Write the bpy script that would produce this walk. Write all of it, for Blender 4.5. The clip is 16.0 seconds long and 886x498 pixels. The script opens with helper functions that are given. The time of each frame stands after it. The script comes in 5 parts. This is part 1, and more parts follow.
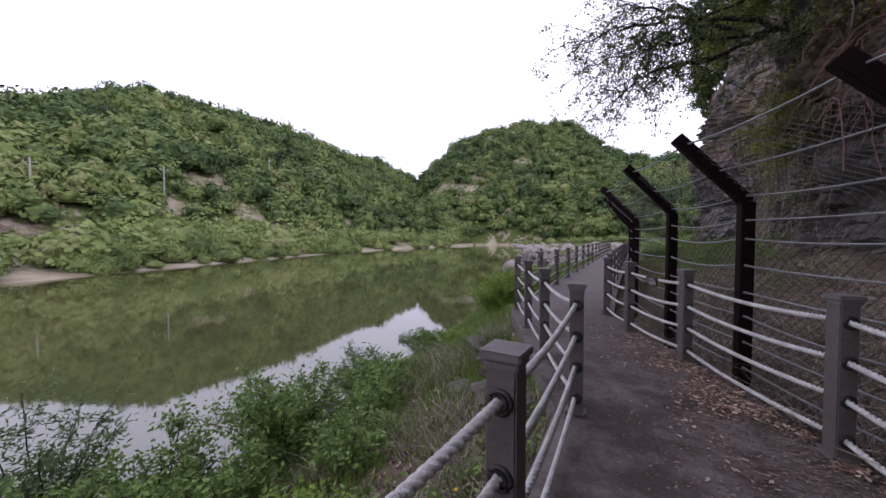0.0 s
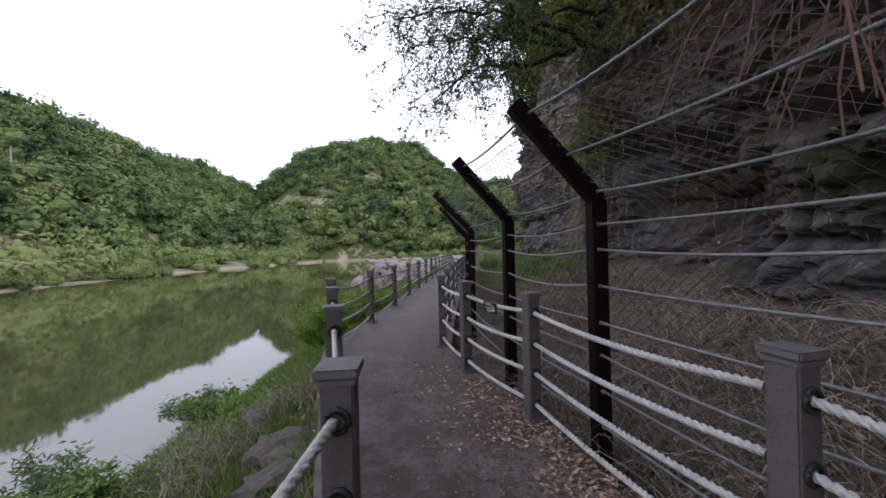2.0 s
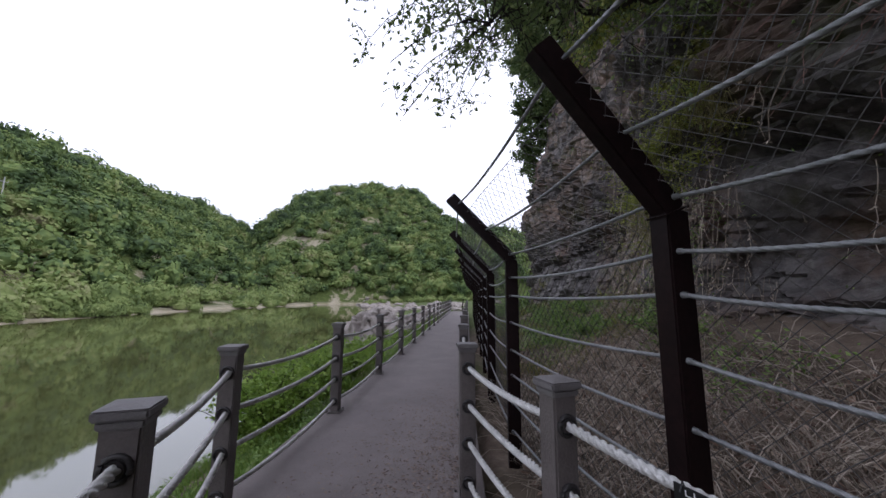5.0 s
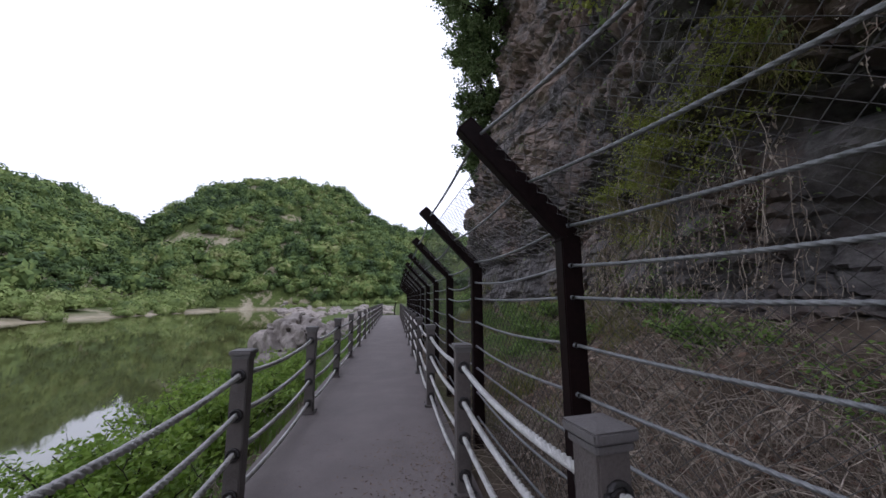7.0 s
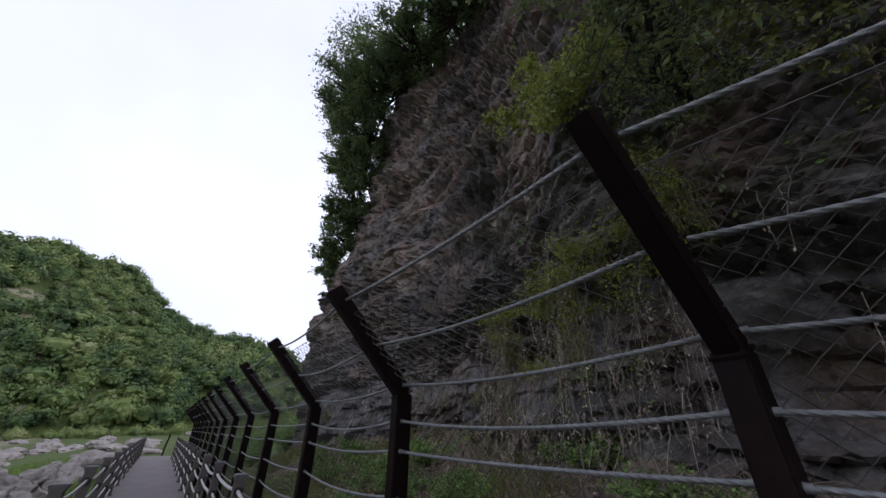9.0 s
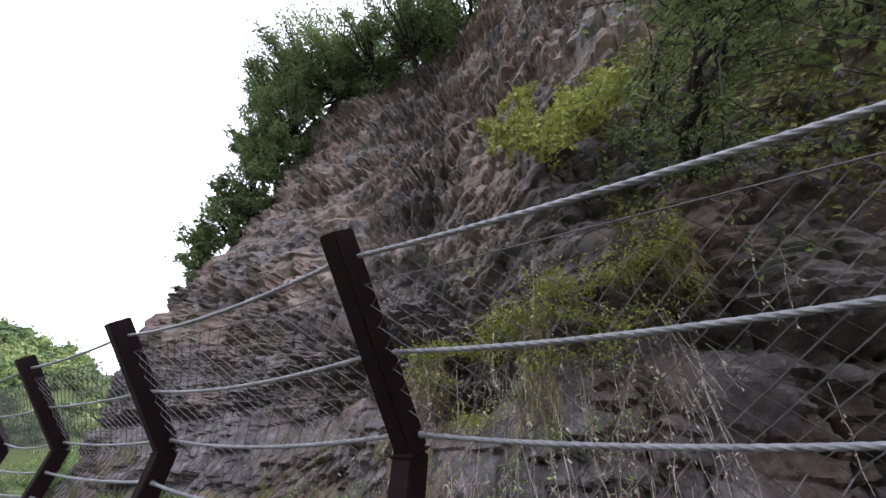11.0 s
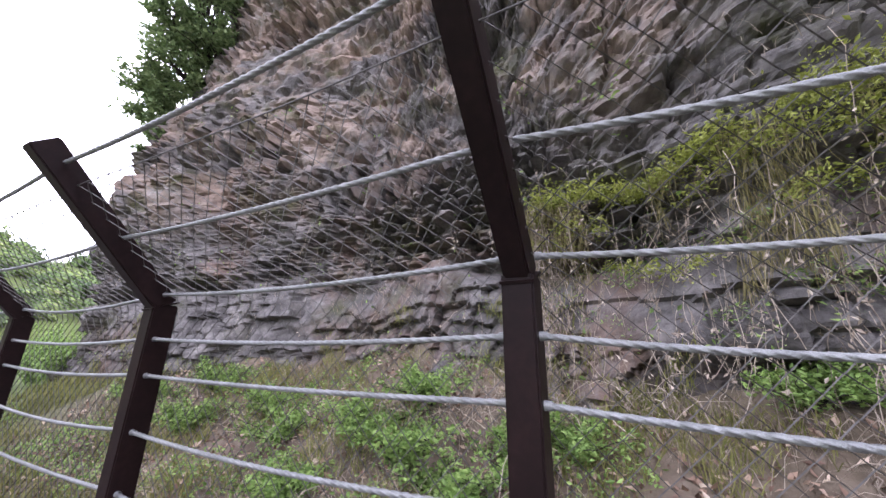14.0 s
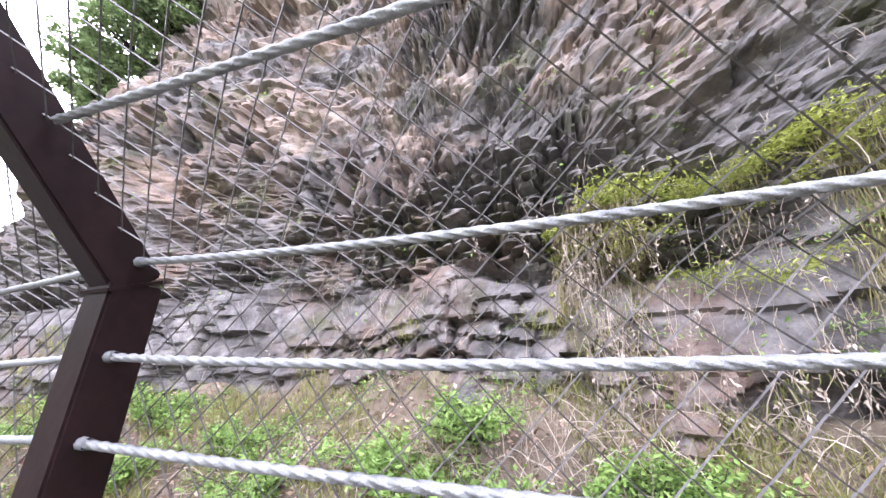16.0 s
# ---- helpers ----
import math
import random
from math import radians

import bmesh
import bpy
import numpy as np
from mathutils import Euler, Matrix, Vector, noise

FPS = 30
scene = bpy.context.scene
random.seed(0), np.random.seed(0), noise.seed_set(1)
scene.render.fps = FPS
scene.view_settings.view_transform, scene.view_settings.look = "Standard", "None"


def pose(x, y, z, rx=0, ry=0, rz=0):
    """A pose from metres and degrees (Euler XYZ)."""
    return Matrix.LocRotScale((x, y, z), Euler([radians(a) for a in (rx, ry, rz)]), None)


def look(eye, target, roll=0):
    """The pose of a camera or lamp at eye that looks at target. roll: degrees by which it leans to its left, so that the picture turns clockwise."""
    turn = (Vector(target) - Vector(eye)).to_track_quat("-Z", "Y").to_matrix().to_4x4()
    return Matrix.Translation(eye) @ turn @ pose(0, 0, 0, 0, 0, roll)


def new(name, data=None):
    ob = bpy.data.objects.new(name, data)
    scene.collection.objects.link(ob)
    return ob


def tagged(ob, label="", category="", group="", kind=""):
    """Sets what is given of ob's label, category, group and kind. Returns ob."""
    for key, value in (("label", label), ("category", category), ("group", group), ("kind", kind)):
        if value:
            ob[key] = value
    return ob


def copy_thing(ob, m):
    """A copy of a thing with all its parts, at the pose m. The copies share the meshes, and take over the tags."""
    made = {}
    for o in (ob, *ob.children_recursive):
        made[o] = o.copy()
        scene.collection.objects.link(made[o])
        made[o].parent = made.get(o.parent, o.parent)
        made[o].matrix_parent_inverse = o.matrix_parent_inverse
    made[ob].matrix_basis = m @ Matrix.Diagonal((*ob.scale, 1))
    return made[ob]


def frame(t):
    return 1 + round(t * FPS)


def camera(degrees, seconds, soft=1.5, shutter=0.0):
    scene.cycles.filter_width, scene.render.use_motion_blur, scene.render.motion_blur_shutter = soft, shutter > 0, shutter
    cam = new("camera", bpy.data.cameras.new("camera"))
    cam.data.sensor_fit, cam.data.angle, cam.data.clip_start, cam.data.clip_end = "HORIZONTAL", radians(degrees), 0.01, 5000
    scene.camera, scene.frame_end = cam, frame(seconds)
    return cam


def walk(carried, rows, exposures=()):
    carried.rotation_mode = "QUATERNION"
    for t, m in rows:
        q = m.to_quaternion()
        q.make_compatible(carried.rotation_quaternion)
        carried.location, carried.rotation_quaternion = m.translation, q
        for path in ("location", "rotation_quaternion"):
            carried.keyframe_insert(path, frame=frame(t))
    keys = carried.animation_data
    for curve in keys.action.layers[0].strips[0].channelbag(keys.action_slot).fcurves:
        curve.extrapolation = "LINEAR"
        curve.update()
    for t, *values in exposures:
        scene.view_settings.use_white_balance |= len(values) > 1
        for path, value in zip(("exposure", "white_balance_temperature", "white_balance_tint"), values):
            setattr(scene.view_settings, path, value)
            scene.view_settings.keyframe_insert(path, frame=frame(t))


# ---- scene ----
cam = camera(104.5, 16.0)

PATH = [
    (0, (2.015, -0.618, 1.563), (1.034, 1.123, 1.495), -0.1),
    (0.5, (2.029, -0.108, 1.532), (1.309, 1.757, 1.47), 0.2),
    (1, (2.057, 0.403, 1.539), (1.53, 2.332, 1.506), -1.6),
    (1.5, (2.089, 0.895, 1.53), (1.671, 2.848, 1.426), 0.9),
    (2, (2.065, 1.386, 1.561), (1.882, 3.378, 1.569), -1.3),
    (2.5, (2.057, 1.867, 1.567), (1.742, 3.842, 1.609), -0.1),
    (3, (1.955, 2.31, 1.595), (1.563, 4.27, 1.561), -5.0),
    (3.5, (1.837, 2.868, 1.513), (1.108, 4.73, 1.496), -3.8),
    (4, (1.746, 3.325, 1.512), (1.162, 5.237, 1.568), -2.9),
    (4.5, (1.683, 3.736, 1.507), (1.503, 5.713, 1.752), -1.3),
    (5, (1.534, 4.158, 1.525), (1.38, 6.133, 1.8), 0.4),
    (5.2, (1.45, 4.303, 1.544), (1.39, 6.289, 1.776), -0.6),
    (7.3, (0.765, 6.222, 1.531), (1.192, 8.148, 1.857), 0.1),
    (7.5, (0.681, 6.386, 1.575), (1.291, 8.249, 1.968), 0.7),
    (8, (0.608, 6.865, 1.607), (1.329, 8.622, 2.234), 1.5),
    (8.5, (0.477, 7.301, 1.627), (1.41, 8.897, 2.391), 3.3),
    (9, (0.423, 7.639, 1.674), (1.444, 9.08, 2.614), 0.7),
    (9.5, (0.395, 8.08, 1.78), (1.368, 9.304, 3.027), 2.0),
    (9.6, (0.4, 8.15, 1.783), (1.368, 9.34, 3.062), 2.6),
    (11.8, (0.571, 10.036, 1.807), (2.095, 10.87, 2.799), 6.0),
    (12, (0.587, 10.264, 1.791), (2.105, 11.14, 2.752), 8.1),
    (12.5, (0.536, 10.831, 1.756), (2.159, 11.689, 2.554), 5.6),
    (13, (0.647, 11.353, 1.688), (2.257, 12.325, 2.368), 1.6),
    (13.5, (0.673, 11.827, 1.704), (2.335, 12.75, 2.325), 2.3),
    (14, (0.75, 12.221, 1.691), (2.469, 13.069, 2.263), 0.7),
    (14.5, (0.958, 12.569, 1.689), (2.646, 13.454, 2.295), 0.3),
    (15, (1.08, 12.925, 1.71), (2.813, 13.708, 2.327), 2.1),
    (15.5, (1.169, 13.241, 1.709), (2.946, 13.909, 2.338), 1.1),
    (16, (1.256, 13.517, 1.706), (3.04, 14.118, 2.383), 0.3),
]
walk(cam, [(t, look(eye, target, roll)) for t, eye, target, roll in PATH], [(0, 0.08, 5850, 30), (0.5, 0.12, 5850, 24), (2.5, 0.12, 5780, 21), (5.2, 0.05, 5750, 20), (7.3, -0.05, 5700, 20), (9.7, -0.35, 5650, 20), (11.8, 2.05, 5880, 26), (12.5, 1.98, 5850, 26), (13, 1.85, 5850, 26), (13.5, 1.6, 5850, 26), (14, 1.95, 5850, 26), (15, 2.55, 5800, 26), (16, 3.0, 5850, 25)])

# ---- world and light ----
world = bpy.data.worlds.new("overcast_sky")
scene.world = world
world.use_nodes = True
wn, wl = world.node_tree.nodes, world.node_tree.links
wn.clear()
sky = wn.new("ShaderNodeTexSky")
sky.sky_type = "NISHITA"
sky.sun_disc = False
sky.sun_elevation, sky.sun_rotation = radians(50), radians(108)
sky.air_density, sky.dust_density, sky.ozone_density = 1.0, 3.0, 1.0
hue = wn.new("ShaderNodeHueSaturation")
hue.inputs["Saturation"].default_value = 0.12
hue.inputs["Value"].default_value = 0.085
cloud = wn.new("ShaderNodeTexNoise")
cloud.inputs["Scale"].default_value = 1.6
cloud.inputs["Detail"].default_value = 4
ramp = wn.new("ShaderNodeValToRGB")
ramp.color_ramp.elements[0].position, ramp.color_ramp.elements[0].color = 0.3, (0.80, 0.82, 0.86, 1)
ramp.color_ramp.elements[1].position, ramp.color_ramp.elements[1].color = 0.7, (1.0, 1.0, 1.02, 1)
coord = wn.new("ShaderNodeTexCoord")
wl.new(coord.outputs["Generated"], cloud.inputs["Vector"])
wl.new(cloud.outputs["Fac"], ramp.inputs["Fac"])
blend = wn.new("ShaderNodeMixRGB")
blend.inputs["Fac"].default_value = 0.78
wl.new(sky.outputs["Color"], hue.inputs["Color"])
wl.new(hue.outputs["Color"], blend.inputs["Color1"])
wl.new(ramp.outputs["Color"], blend.inputs["Color2"])
back = wn.new("ShaderNodeBackground")
back.inputs["Strength"].default_value = 1.6
wl.new(blend.outputs["Color"], back.inputs["Color"])
wl.new(back.outputs["Background"], wn.new("ShaderNodeOutputWorld").inputs["Surface"])
sun = new("sun", bpy.data.lights.new("sun", "SUN"))
sun.data.energy, sun.data.angle, sun.data.color = 0.8, radians(25), (1.0, 0.98, 0.95)
sun.matrix_world = look((42, -14, 52), (0, 0, 0))

# ---- materials ----


def material(name, colors, scale=4.0, detail=6.0, rough=0.8, bump=0.3, bump_scale=30.0, metal=0.0, island=0.0, stops=None, spec=0.4, stretch=(1, 1, 1), trans=0.0, fine=0.35, depth=0.02):
    """A procedural surface: a colour ramp over two scales of noise, a fine bump and, for loose pieces, a shift per piece."""
    m = bpy.data.materials.new(name)
    m.use_nodes = True
    n, l = m.node_tree.nodes, m.node_tree.links
    b = n["Principled BSDF"]
    b.inputs["Roughness"].default_value, b.inputs["Metallic"].default_value = rough, metal
    b.inputs["Specular IOR Level"].default_value = spec
    tc, mp = n.new("ShaderNodeTexCoord"), n.new("ShaderNodeMapping")
    mp.inputs["Scale"].default_value = stretch
    l.new(tc.outputs["Object"], mp.inputs["Vector"])
    n1, n2 = n.new("ShaderNodeTexNoise"), n.new("ShaderNodeTexNoise")
    n1.inputs["Scale"].default_value, n1.inputs["Detail"].default_value, n1.inputs["Roughness"].default_value = scale, detail, 0.65
    n2.inputs["Scale"].default_value, n2.inputs["Detail"].default_value = bump_scale, 4
    for k in (n1, n2):
        l.new(mp.outputs["Vector"], k.inputs["Vector"])
    mix = n.new("ShaderNodeMix")
    mix.inputs[0].default_value = fine
    l.new(n1.outputs["Fac"], mix.inputs[2])
    l.new(n2.outputs["Fac"], mix.inputs[3])
    value = mix.outputs[0]
    if island:
        geo, rnd = n.new("ShaderNodeNewGeometry"), n.new("ShaderNodeMix")
        rnd.inputs[0].default_value = island
        l.new(value, rnd.inputs[2])
        l.new(geo.outputs["Random Per Island"], rnd.inputs[3])
        value = rnd.outputs[0]
    r = n.new("ShaderNodeValToRGB")
    e = r.color_ramp.elements
    if stops is None:
        stops = [0.3 + 0.4 * i / max(1, len(colors) - 1) for i in range(len(colors))]
        if island:
            stops = [0.1 + 0.8 * i / max(1, len(colors) - 1) for i in range(len(colors))]
    while len(e) < len(colors):
        e.new(0.5)
    for k, (p, c) in enumerate(zip(stops, colors)):
        e[k].position, e[k].color = p, (*c, 1)
    l.new(value, r.inputs["Fac"])
    l.new(r.outputs["Color"], b.inputs["Base Color"])
    if bump:
        bp = n.new("ShaderNodeBump")
        bp.inputs["Strength"].default_value, bp.inputs["Distance"].default_value = bump, depth
        l.new(n2.outputs["Fac"], bp.inputs["Height"])
        l.new(bp.outputs["Normal"], b.inputs["Normal"])
    if trans:
        t, ms, out = n.new("ShaderNodeBsdfTranslucent"), n.new("ShaderNodeMixShader"), n["Material Output"]
        ms.inputs[0].default_value = trans
        l.new(r.outputs["Color"], t.inputs["Color"])
        l.new(b.outputs[0], ms.inputs[1])
        l.new(t.outputs[0], ms.inputs[2])
        l.new(ms.outputs[0], out.inputs["Surface"])
    return m


M_PAVE = material("worn_dark_paving", [(0.125, 0.107, 0.101), (0.18, 0.155, 0.147), (0.245, 0.215, 0.20)], 1.3, 8, 0.8, 0.5, 160, fine=0.5)


def add_dirt(m):
    """Brown trodden dirt in patches, thick where leaves gather beside the cliff."""
    n, l = m.node_tree.nodes, m.node_tree.links
    b = n["Principled BSDF"]
    was = b.inputs["Base Color"].links[0].from_socket
    tc, nz, sep, mr, mu, rp, mix = [n.new("ShaderNode" + k) for k in ("TexCoord", "TexNoise", "SeparateXYZ", "MapRange", "Math", "ValToRGB", "MixRGB")]
    nz.inputs["Scale"].default_value, nz.inputs["Detail"].default_value, nz.inputs["Roughness"].default_value = 1.7, 9, 0.75
    l.new(tc.outputs["Object"], nz.inputs["Vector"])
    l.new(tc.outputs["Object"], sep.inputs[0])
    mr.inputs[1].default_value, mr.inputs[2].default_value, mr.inputs[3].default_value, mr.inputs[4].default_value = 3.2, 8.0, 1.0, 0.08
    l.new(sep.outputs["Y"], mr.inputs[0])
    rp.color_ramp.elements[0].position, rp.color_ramp.elements[1].position = 0.36, 0.56
    l.new(nz.outputs["Fac"], rp.inputs["Fac"])
    mu.operation = "MULTIPLY"
    l.new(rp.outputs["Color"], mu.inputs[0])
    l.new(mr.outputs[0], mu.inputs[1])
    l.new(mu.outputs[0], mix.inputs["Fac"])
    l.new(was, mix.inputs["Color1"])
    mix.inputs["Color2"].default_value = (0.058, 0.040, 0.033, 1)
    l.new(mix.outputs["Color"], b.inputs["Base Color"])


add_dirt(M_PAVE)
M_CHAFF = material("dull_brown_chaff", [(0.07, 0.047, 0.037), (0.13, 0.092, 0.071), (0.25, 0.19, 0.15)], 1.0, 4, 0.9, 0.0, 8, island=0.8)
M_SLAB = material("slab_edge_concrete", [(0.09, 0.085, 0.078), (0.16, 0.15, 0.14)], 3, 8, 0.9, 0.4, 60)
M_POST = material("brown_grey_painted_post", [(0.072, 0.061, 0.057), (0.112, 0.096, 0.089), (0.138, 0.121, 0.113)], 5, 6, 0.55, 0.25, 90, spec=0.4)
M_CAP = material("weathered_post_cap", [(0.1125, 0.102, 0.099), (0.18, 0.168, 0.162)], 8, 6, 0.6, 0.3, 120)
M_SOCKET = material("dark_socket_ring", [(0.025, 0.023, 0.023), (0.06, 0.055, 0.052)], 20, 4, 0.5, 0.2, 100, metal=0.3)
M_ROPE = material("white_grey_rope", [(0.357, 0.3465, 0.3255), (0.5775, 0.567, 0.5355), (0.735, 0.7245, 0.693)], 9, 6, 0.85, 0.6, 220)
M_CABLE = material("galvanised_wire_rope", [(0.138, 0.1437, 0.1437), (0.23, 0.2357, 0.2357), (0.3105, 0.3162, 0.3162)], 12, 5, 0.45, 0.3, 200, metal=0.45)
M_STEEL = material("dark_brown_painted_steel", [(0.0055, 0.0029, 0.0031), (0.010, 0.0050, 0.0050), (0.018, 0.0088, 0.0085)], 5, 8, 0.5, 0.05, 35, spec=0.12)
M_MESH = material("chain_link_wire", [(0.055, 0.051, 0.048), (0.13, 0.122, 0.115)], 20, 3, 0.55, 0.0, 60, metal=0.3)
M_SIGN = material("black_sign_face", [(0.008, 0.008, 0.008), (0.014, 0.014, 0.014)], 8, 3, 0.4, 0.05, 60)
M_WHITE = material("white_sign_ink", [(0.6, 0.6, 0.58), (0.75, 0.75, 0.73)], 30, 3, 0.6, 0.0, 60)
M_RED = material("faded_orange_sign_ink", [(0.42, 0.12, 0.06), (0.55, 0.2, 0.12)], 30, 3, 0.6, 0.0, 60)
M_LEAF = material("bush_leaves", [(0.085, 0.145, 0.035), (0.18, 0.29, 0.068), (0.32, 0.44, 0.125)], 0.9, 3, 0.6, 0.0, 8, island=0.6, trans=0.3)
M_LEAFB = material("fresh_bright_leaves", [(0.115, 0.205, 0.028), (0.215, 0.335, 0.046), (0.33, 0.44, 0.09)], 0.9, 3, 0.6, 0.0, 8, island=0.6, trans=0.35)
M_LEAFG = material("grey_green_willow_leaves", [(0.081, 0.1296, 0.0486), (0.162, 0.243, 0.0972), (0.2916, 0.3726, 0.1782)], 0.9, 3, 0.6, 0.0, 8, island=0.6, trans=0.3)
M_LEAFT = material("overhanging_tree_leaves", [(0.075, 0.105, 0.042), (0.15, 0.205, 0.072), (0.26, 0.31, 0.105)], 0.9, 3, 0.6, 0.0, 8, island=0.6, trans=0.42)
M_LEAFD = material("shaded_tree_leaves", [(0.06, 0.10, 0.042), (0.135, 0.195, 0.07), (0.22, 0.28, 0.115)], 0.5, 3, 0.6, 0.0, 8, island=0.6, trans=0.45)
M_LEAFY = material("yellow_green_creeper_leaves", [(0.161, 0.1955, 0.0345), (0.276, 0.3105, 0.0575), (0.391, 0.414, 0.115)], 0.9, 3, 0.6, 0.0, 8, island=0.6, trans=0.35)
M_GRASS = material("bank_grass", [(0.0675, 0.135, 0.0162), (0.135, 0.2295, 0.03375), (0.2295, 0.297, 0.0675)], 0.6, 3, 0.7, 0.0, 8, island=0.55, trans=0.3)
M_STRAW = material("dry_straw", [(0.11, 0.086, 0.067), (0.27, 0.22, 0.172), (0.52, 0.45, 0.365)], 0.8, 4, 0.85, 0.0, 8, island=0.6)
M_LITTER = material("fallen_brown_leaves", [(0.078, 0.047, 0.035), (0.175, 0.108, 0.077), (0.31, 0.21, 0.15), (0.50, 0.40, 0.31)], 1.0, 4, 0.8, 0.0, 8, island=0.8)
M_BARK = material("dark_branch_bark", [(0.018, 0.014, 0.012), (0.045, 0.036, 0.03)], 14, 5, 0.9, 0.5, 60)
M_REDTWIG = material("red_brown_dead_twigs", [(0.10, 0.05, 0.04), (0.2, 0.11, 0.085)], 3, 3, 0.85, 0.0, 20)
M_POLE = material("pale_concrete_pole", [(0.30, 0.30, 0.28), (0.42, 0.42, 0.40)], 1, 4, 0.8, 0.1, 20)
M_BOULDER = material("pale_river_rock", [(0.13, 0.11, 0.095), (0.25, 0.22, 0.195), (0.38, 0.345, 0.31)], 1.3, 9, 0.9, 0.6, 16)
M_STONE = material("earthy_bank_stone", [(0.06, 0.052, 0.044), (0.115, 0.10, 0.086), (0.19, 0.17, 0.15)], 2.2, 9, 0.92, 0.6, 22)
M_FLOWER = material("yellow_petals", [(0.65, 0.42, 0.01), (0.8, 0.6, 0.02)], 20, 2, 0.6, 0.0, 8)
M_CROWN = material("forest_crowns", [(0.030, 0.052, 0.022), (0.058, 0.098, 0.032), (0.105, 0.158, 0.045), (0.17, 0.225, 0.062), (0.24, 0.255, 0.10), (0.15, 0.125, 0.088)], 0.12, 3, 0.85, 0.0, 0.02, island=0.07, fine=0.4, stops=[0.36, 0.44, 0.50, 0.56, 0.62, 0.70], trans=0.12)
M_WILLOW = material("riverside_bush_crowns", [(0.09, 0.13, 0.045), (0.17, 0.23, 0.07), (0.25, 0.31, 0.10), (0.31, 0.31, 0.155)], 0.13, 3, 0.85, 0.0, 0.5, island=0.08, trans=0.3, stops=[0.36, 0.46, 0.55, 0.66])
M_OLIVE = material("olive_hanging_grass", [(0.10, 0.095, 0.035), (0.20, 0.18, 0.07), (0.33, 0.28, 0.14)], 1.2, 4, 0.8, 0.0, 8, island=0.55, trans=0.2)
M_MOSSY = material("yellow_green_moss_grass", [(0.085, 0.095, 0.022), (0.18, 0.19, 0.05), (0.30, 0.27, 0.11)], 1.2, 4, 0.8, 0.0, 8, island=0.55, trans=0.2)


def rock_material():
    """Grey basalt with rusty and pale patches, lichen and moss."""
    m = bpy.data.materials.new("weathered_basalt")
    m.use_nodes = True
    n, l = m.node_tree.nodes, m.node_tree.links
    b = n["Principled BSDF"]
    b.inputs["Roughness"].default_value = 0.9
    b.inputs["Specular IOR Level"].default_value = 0.25
    tc = n.new("ShaderNodeTexCoord")

    def nz(scale, detail, rough=0.6):
        k = n.new("ShaderNodeTexNoise")
        k.inputs["Scale"].default_value, k.inputs["Detail"].default_value, k.inputs["Roughness"].default_value = scale, detail, rough
        l.new(tc.outputs["Object"], k.inputs["Vector"])
        return k.outputs["Fac"]

    def ramp_of(fac, cols):
        r = n.new("ShaderNodeValToRGB")
        while len(r.color_ramp.elements) < len(cols):
            r.color_ramp.elements.new(0.5)
        for e, (p, c) in zip(r.color_ramp.elements, cols):
            e.position, e.color = p, (*c, 1)
        l.new(fac, r.inputs["Fac"])
        return r.outputs["Color"]

    def over(a, c, fac):
        k = n.new("ShaderNodeMixRGB")
        l.new(a, k.inputs["Color1"])
        l.new(c, k.inputs["Color2"])
        l.new(fac, k.inputs["Fac"])
        return k.outputs["Color"]

    grey = ramp_of(nz(3.2, 10, 0.7), [(0.3, (0.041, 0.0375, 0.0372)), (0.5, (0.108, 0.10, 0.0965)), (0.72, (0.222, 0.206, 0.199))])
    rust = ramp_of(nz(5.0, 8), [(0.3, (0.0715, 0.0442, 0.0351)), (0.7, (0.234, 0.1534, 0.1105))])
    pale = ramp_of(nz(9.0, 8), [(0.3, (0.143, 0.13, 0.1235)), (0.7, (0.299, 0.2795, 0.26))])
    moss = ramp_of(nz(7.0, 8), [(0.3, (0.030, 0.033, 0.011)), (0.7, (0.075, 0.08, 0.028))])
    w = ((0, 0, 0), (1, 1, 1))
    c = over(grey, rust, ramp_of(nz(0.38, 6), [(0.50, w[0]), (0.62, (0.65, 0.65, 0.65))]))
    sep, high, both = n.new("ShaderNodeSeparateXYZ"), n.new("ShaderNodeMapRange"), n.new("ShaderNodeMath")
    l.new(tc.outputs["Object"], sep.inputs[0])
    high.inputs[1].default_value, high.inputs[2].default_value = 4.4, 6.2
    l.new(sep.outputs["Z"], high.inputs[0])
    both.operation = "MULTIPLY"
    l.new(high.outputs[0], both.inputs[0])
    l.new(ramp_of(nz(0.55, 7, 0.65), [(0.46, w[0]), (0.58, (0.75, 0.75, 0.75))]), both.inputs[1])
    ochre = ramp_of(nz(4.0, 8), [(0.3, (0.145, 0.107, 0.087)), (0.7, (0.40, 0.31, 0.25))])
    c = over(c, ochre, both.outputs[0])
    c = over(c, pale, ramp_of(nz(0.9, 9, 0.75), [(0.53, w[0]), (0.64, (0.9, 0.9, 0.9))]))
    c = over(c, moss, ramp_of(nz(0.7, 9, 0.7), [(0.53, w[0]), (0.68, (0.85, 0.85, 0.85))]))
    l.new(c, b.inputs["Base Color"])
    bp = n.new("ShaderNodeBump")
    bp.inputs["Strength"].default_value, bp.inputs["Distance"].default_value = 0.7, 0.04
    l.new(nz(14, 10, 0.7), bp.inputs["Height"])
    l.new(bp.outputs["Normal"], b.inputs["Normal"])
    return m


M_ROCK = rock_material()


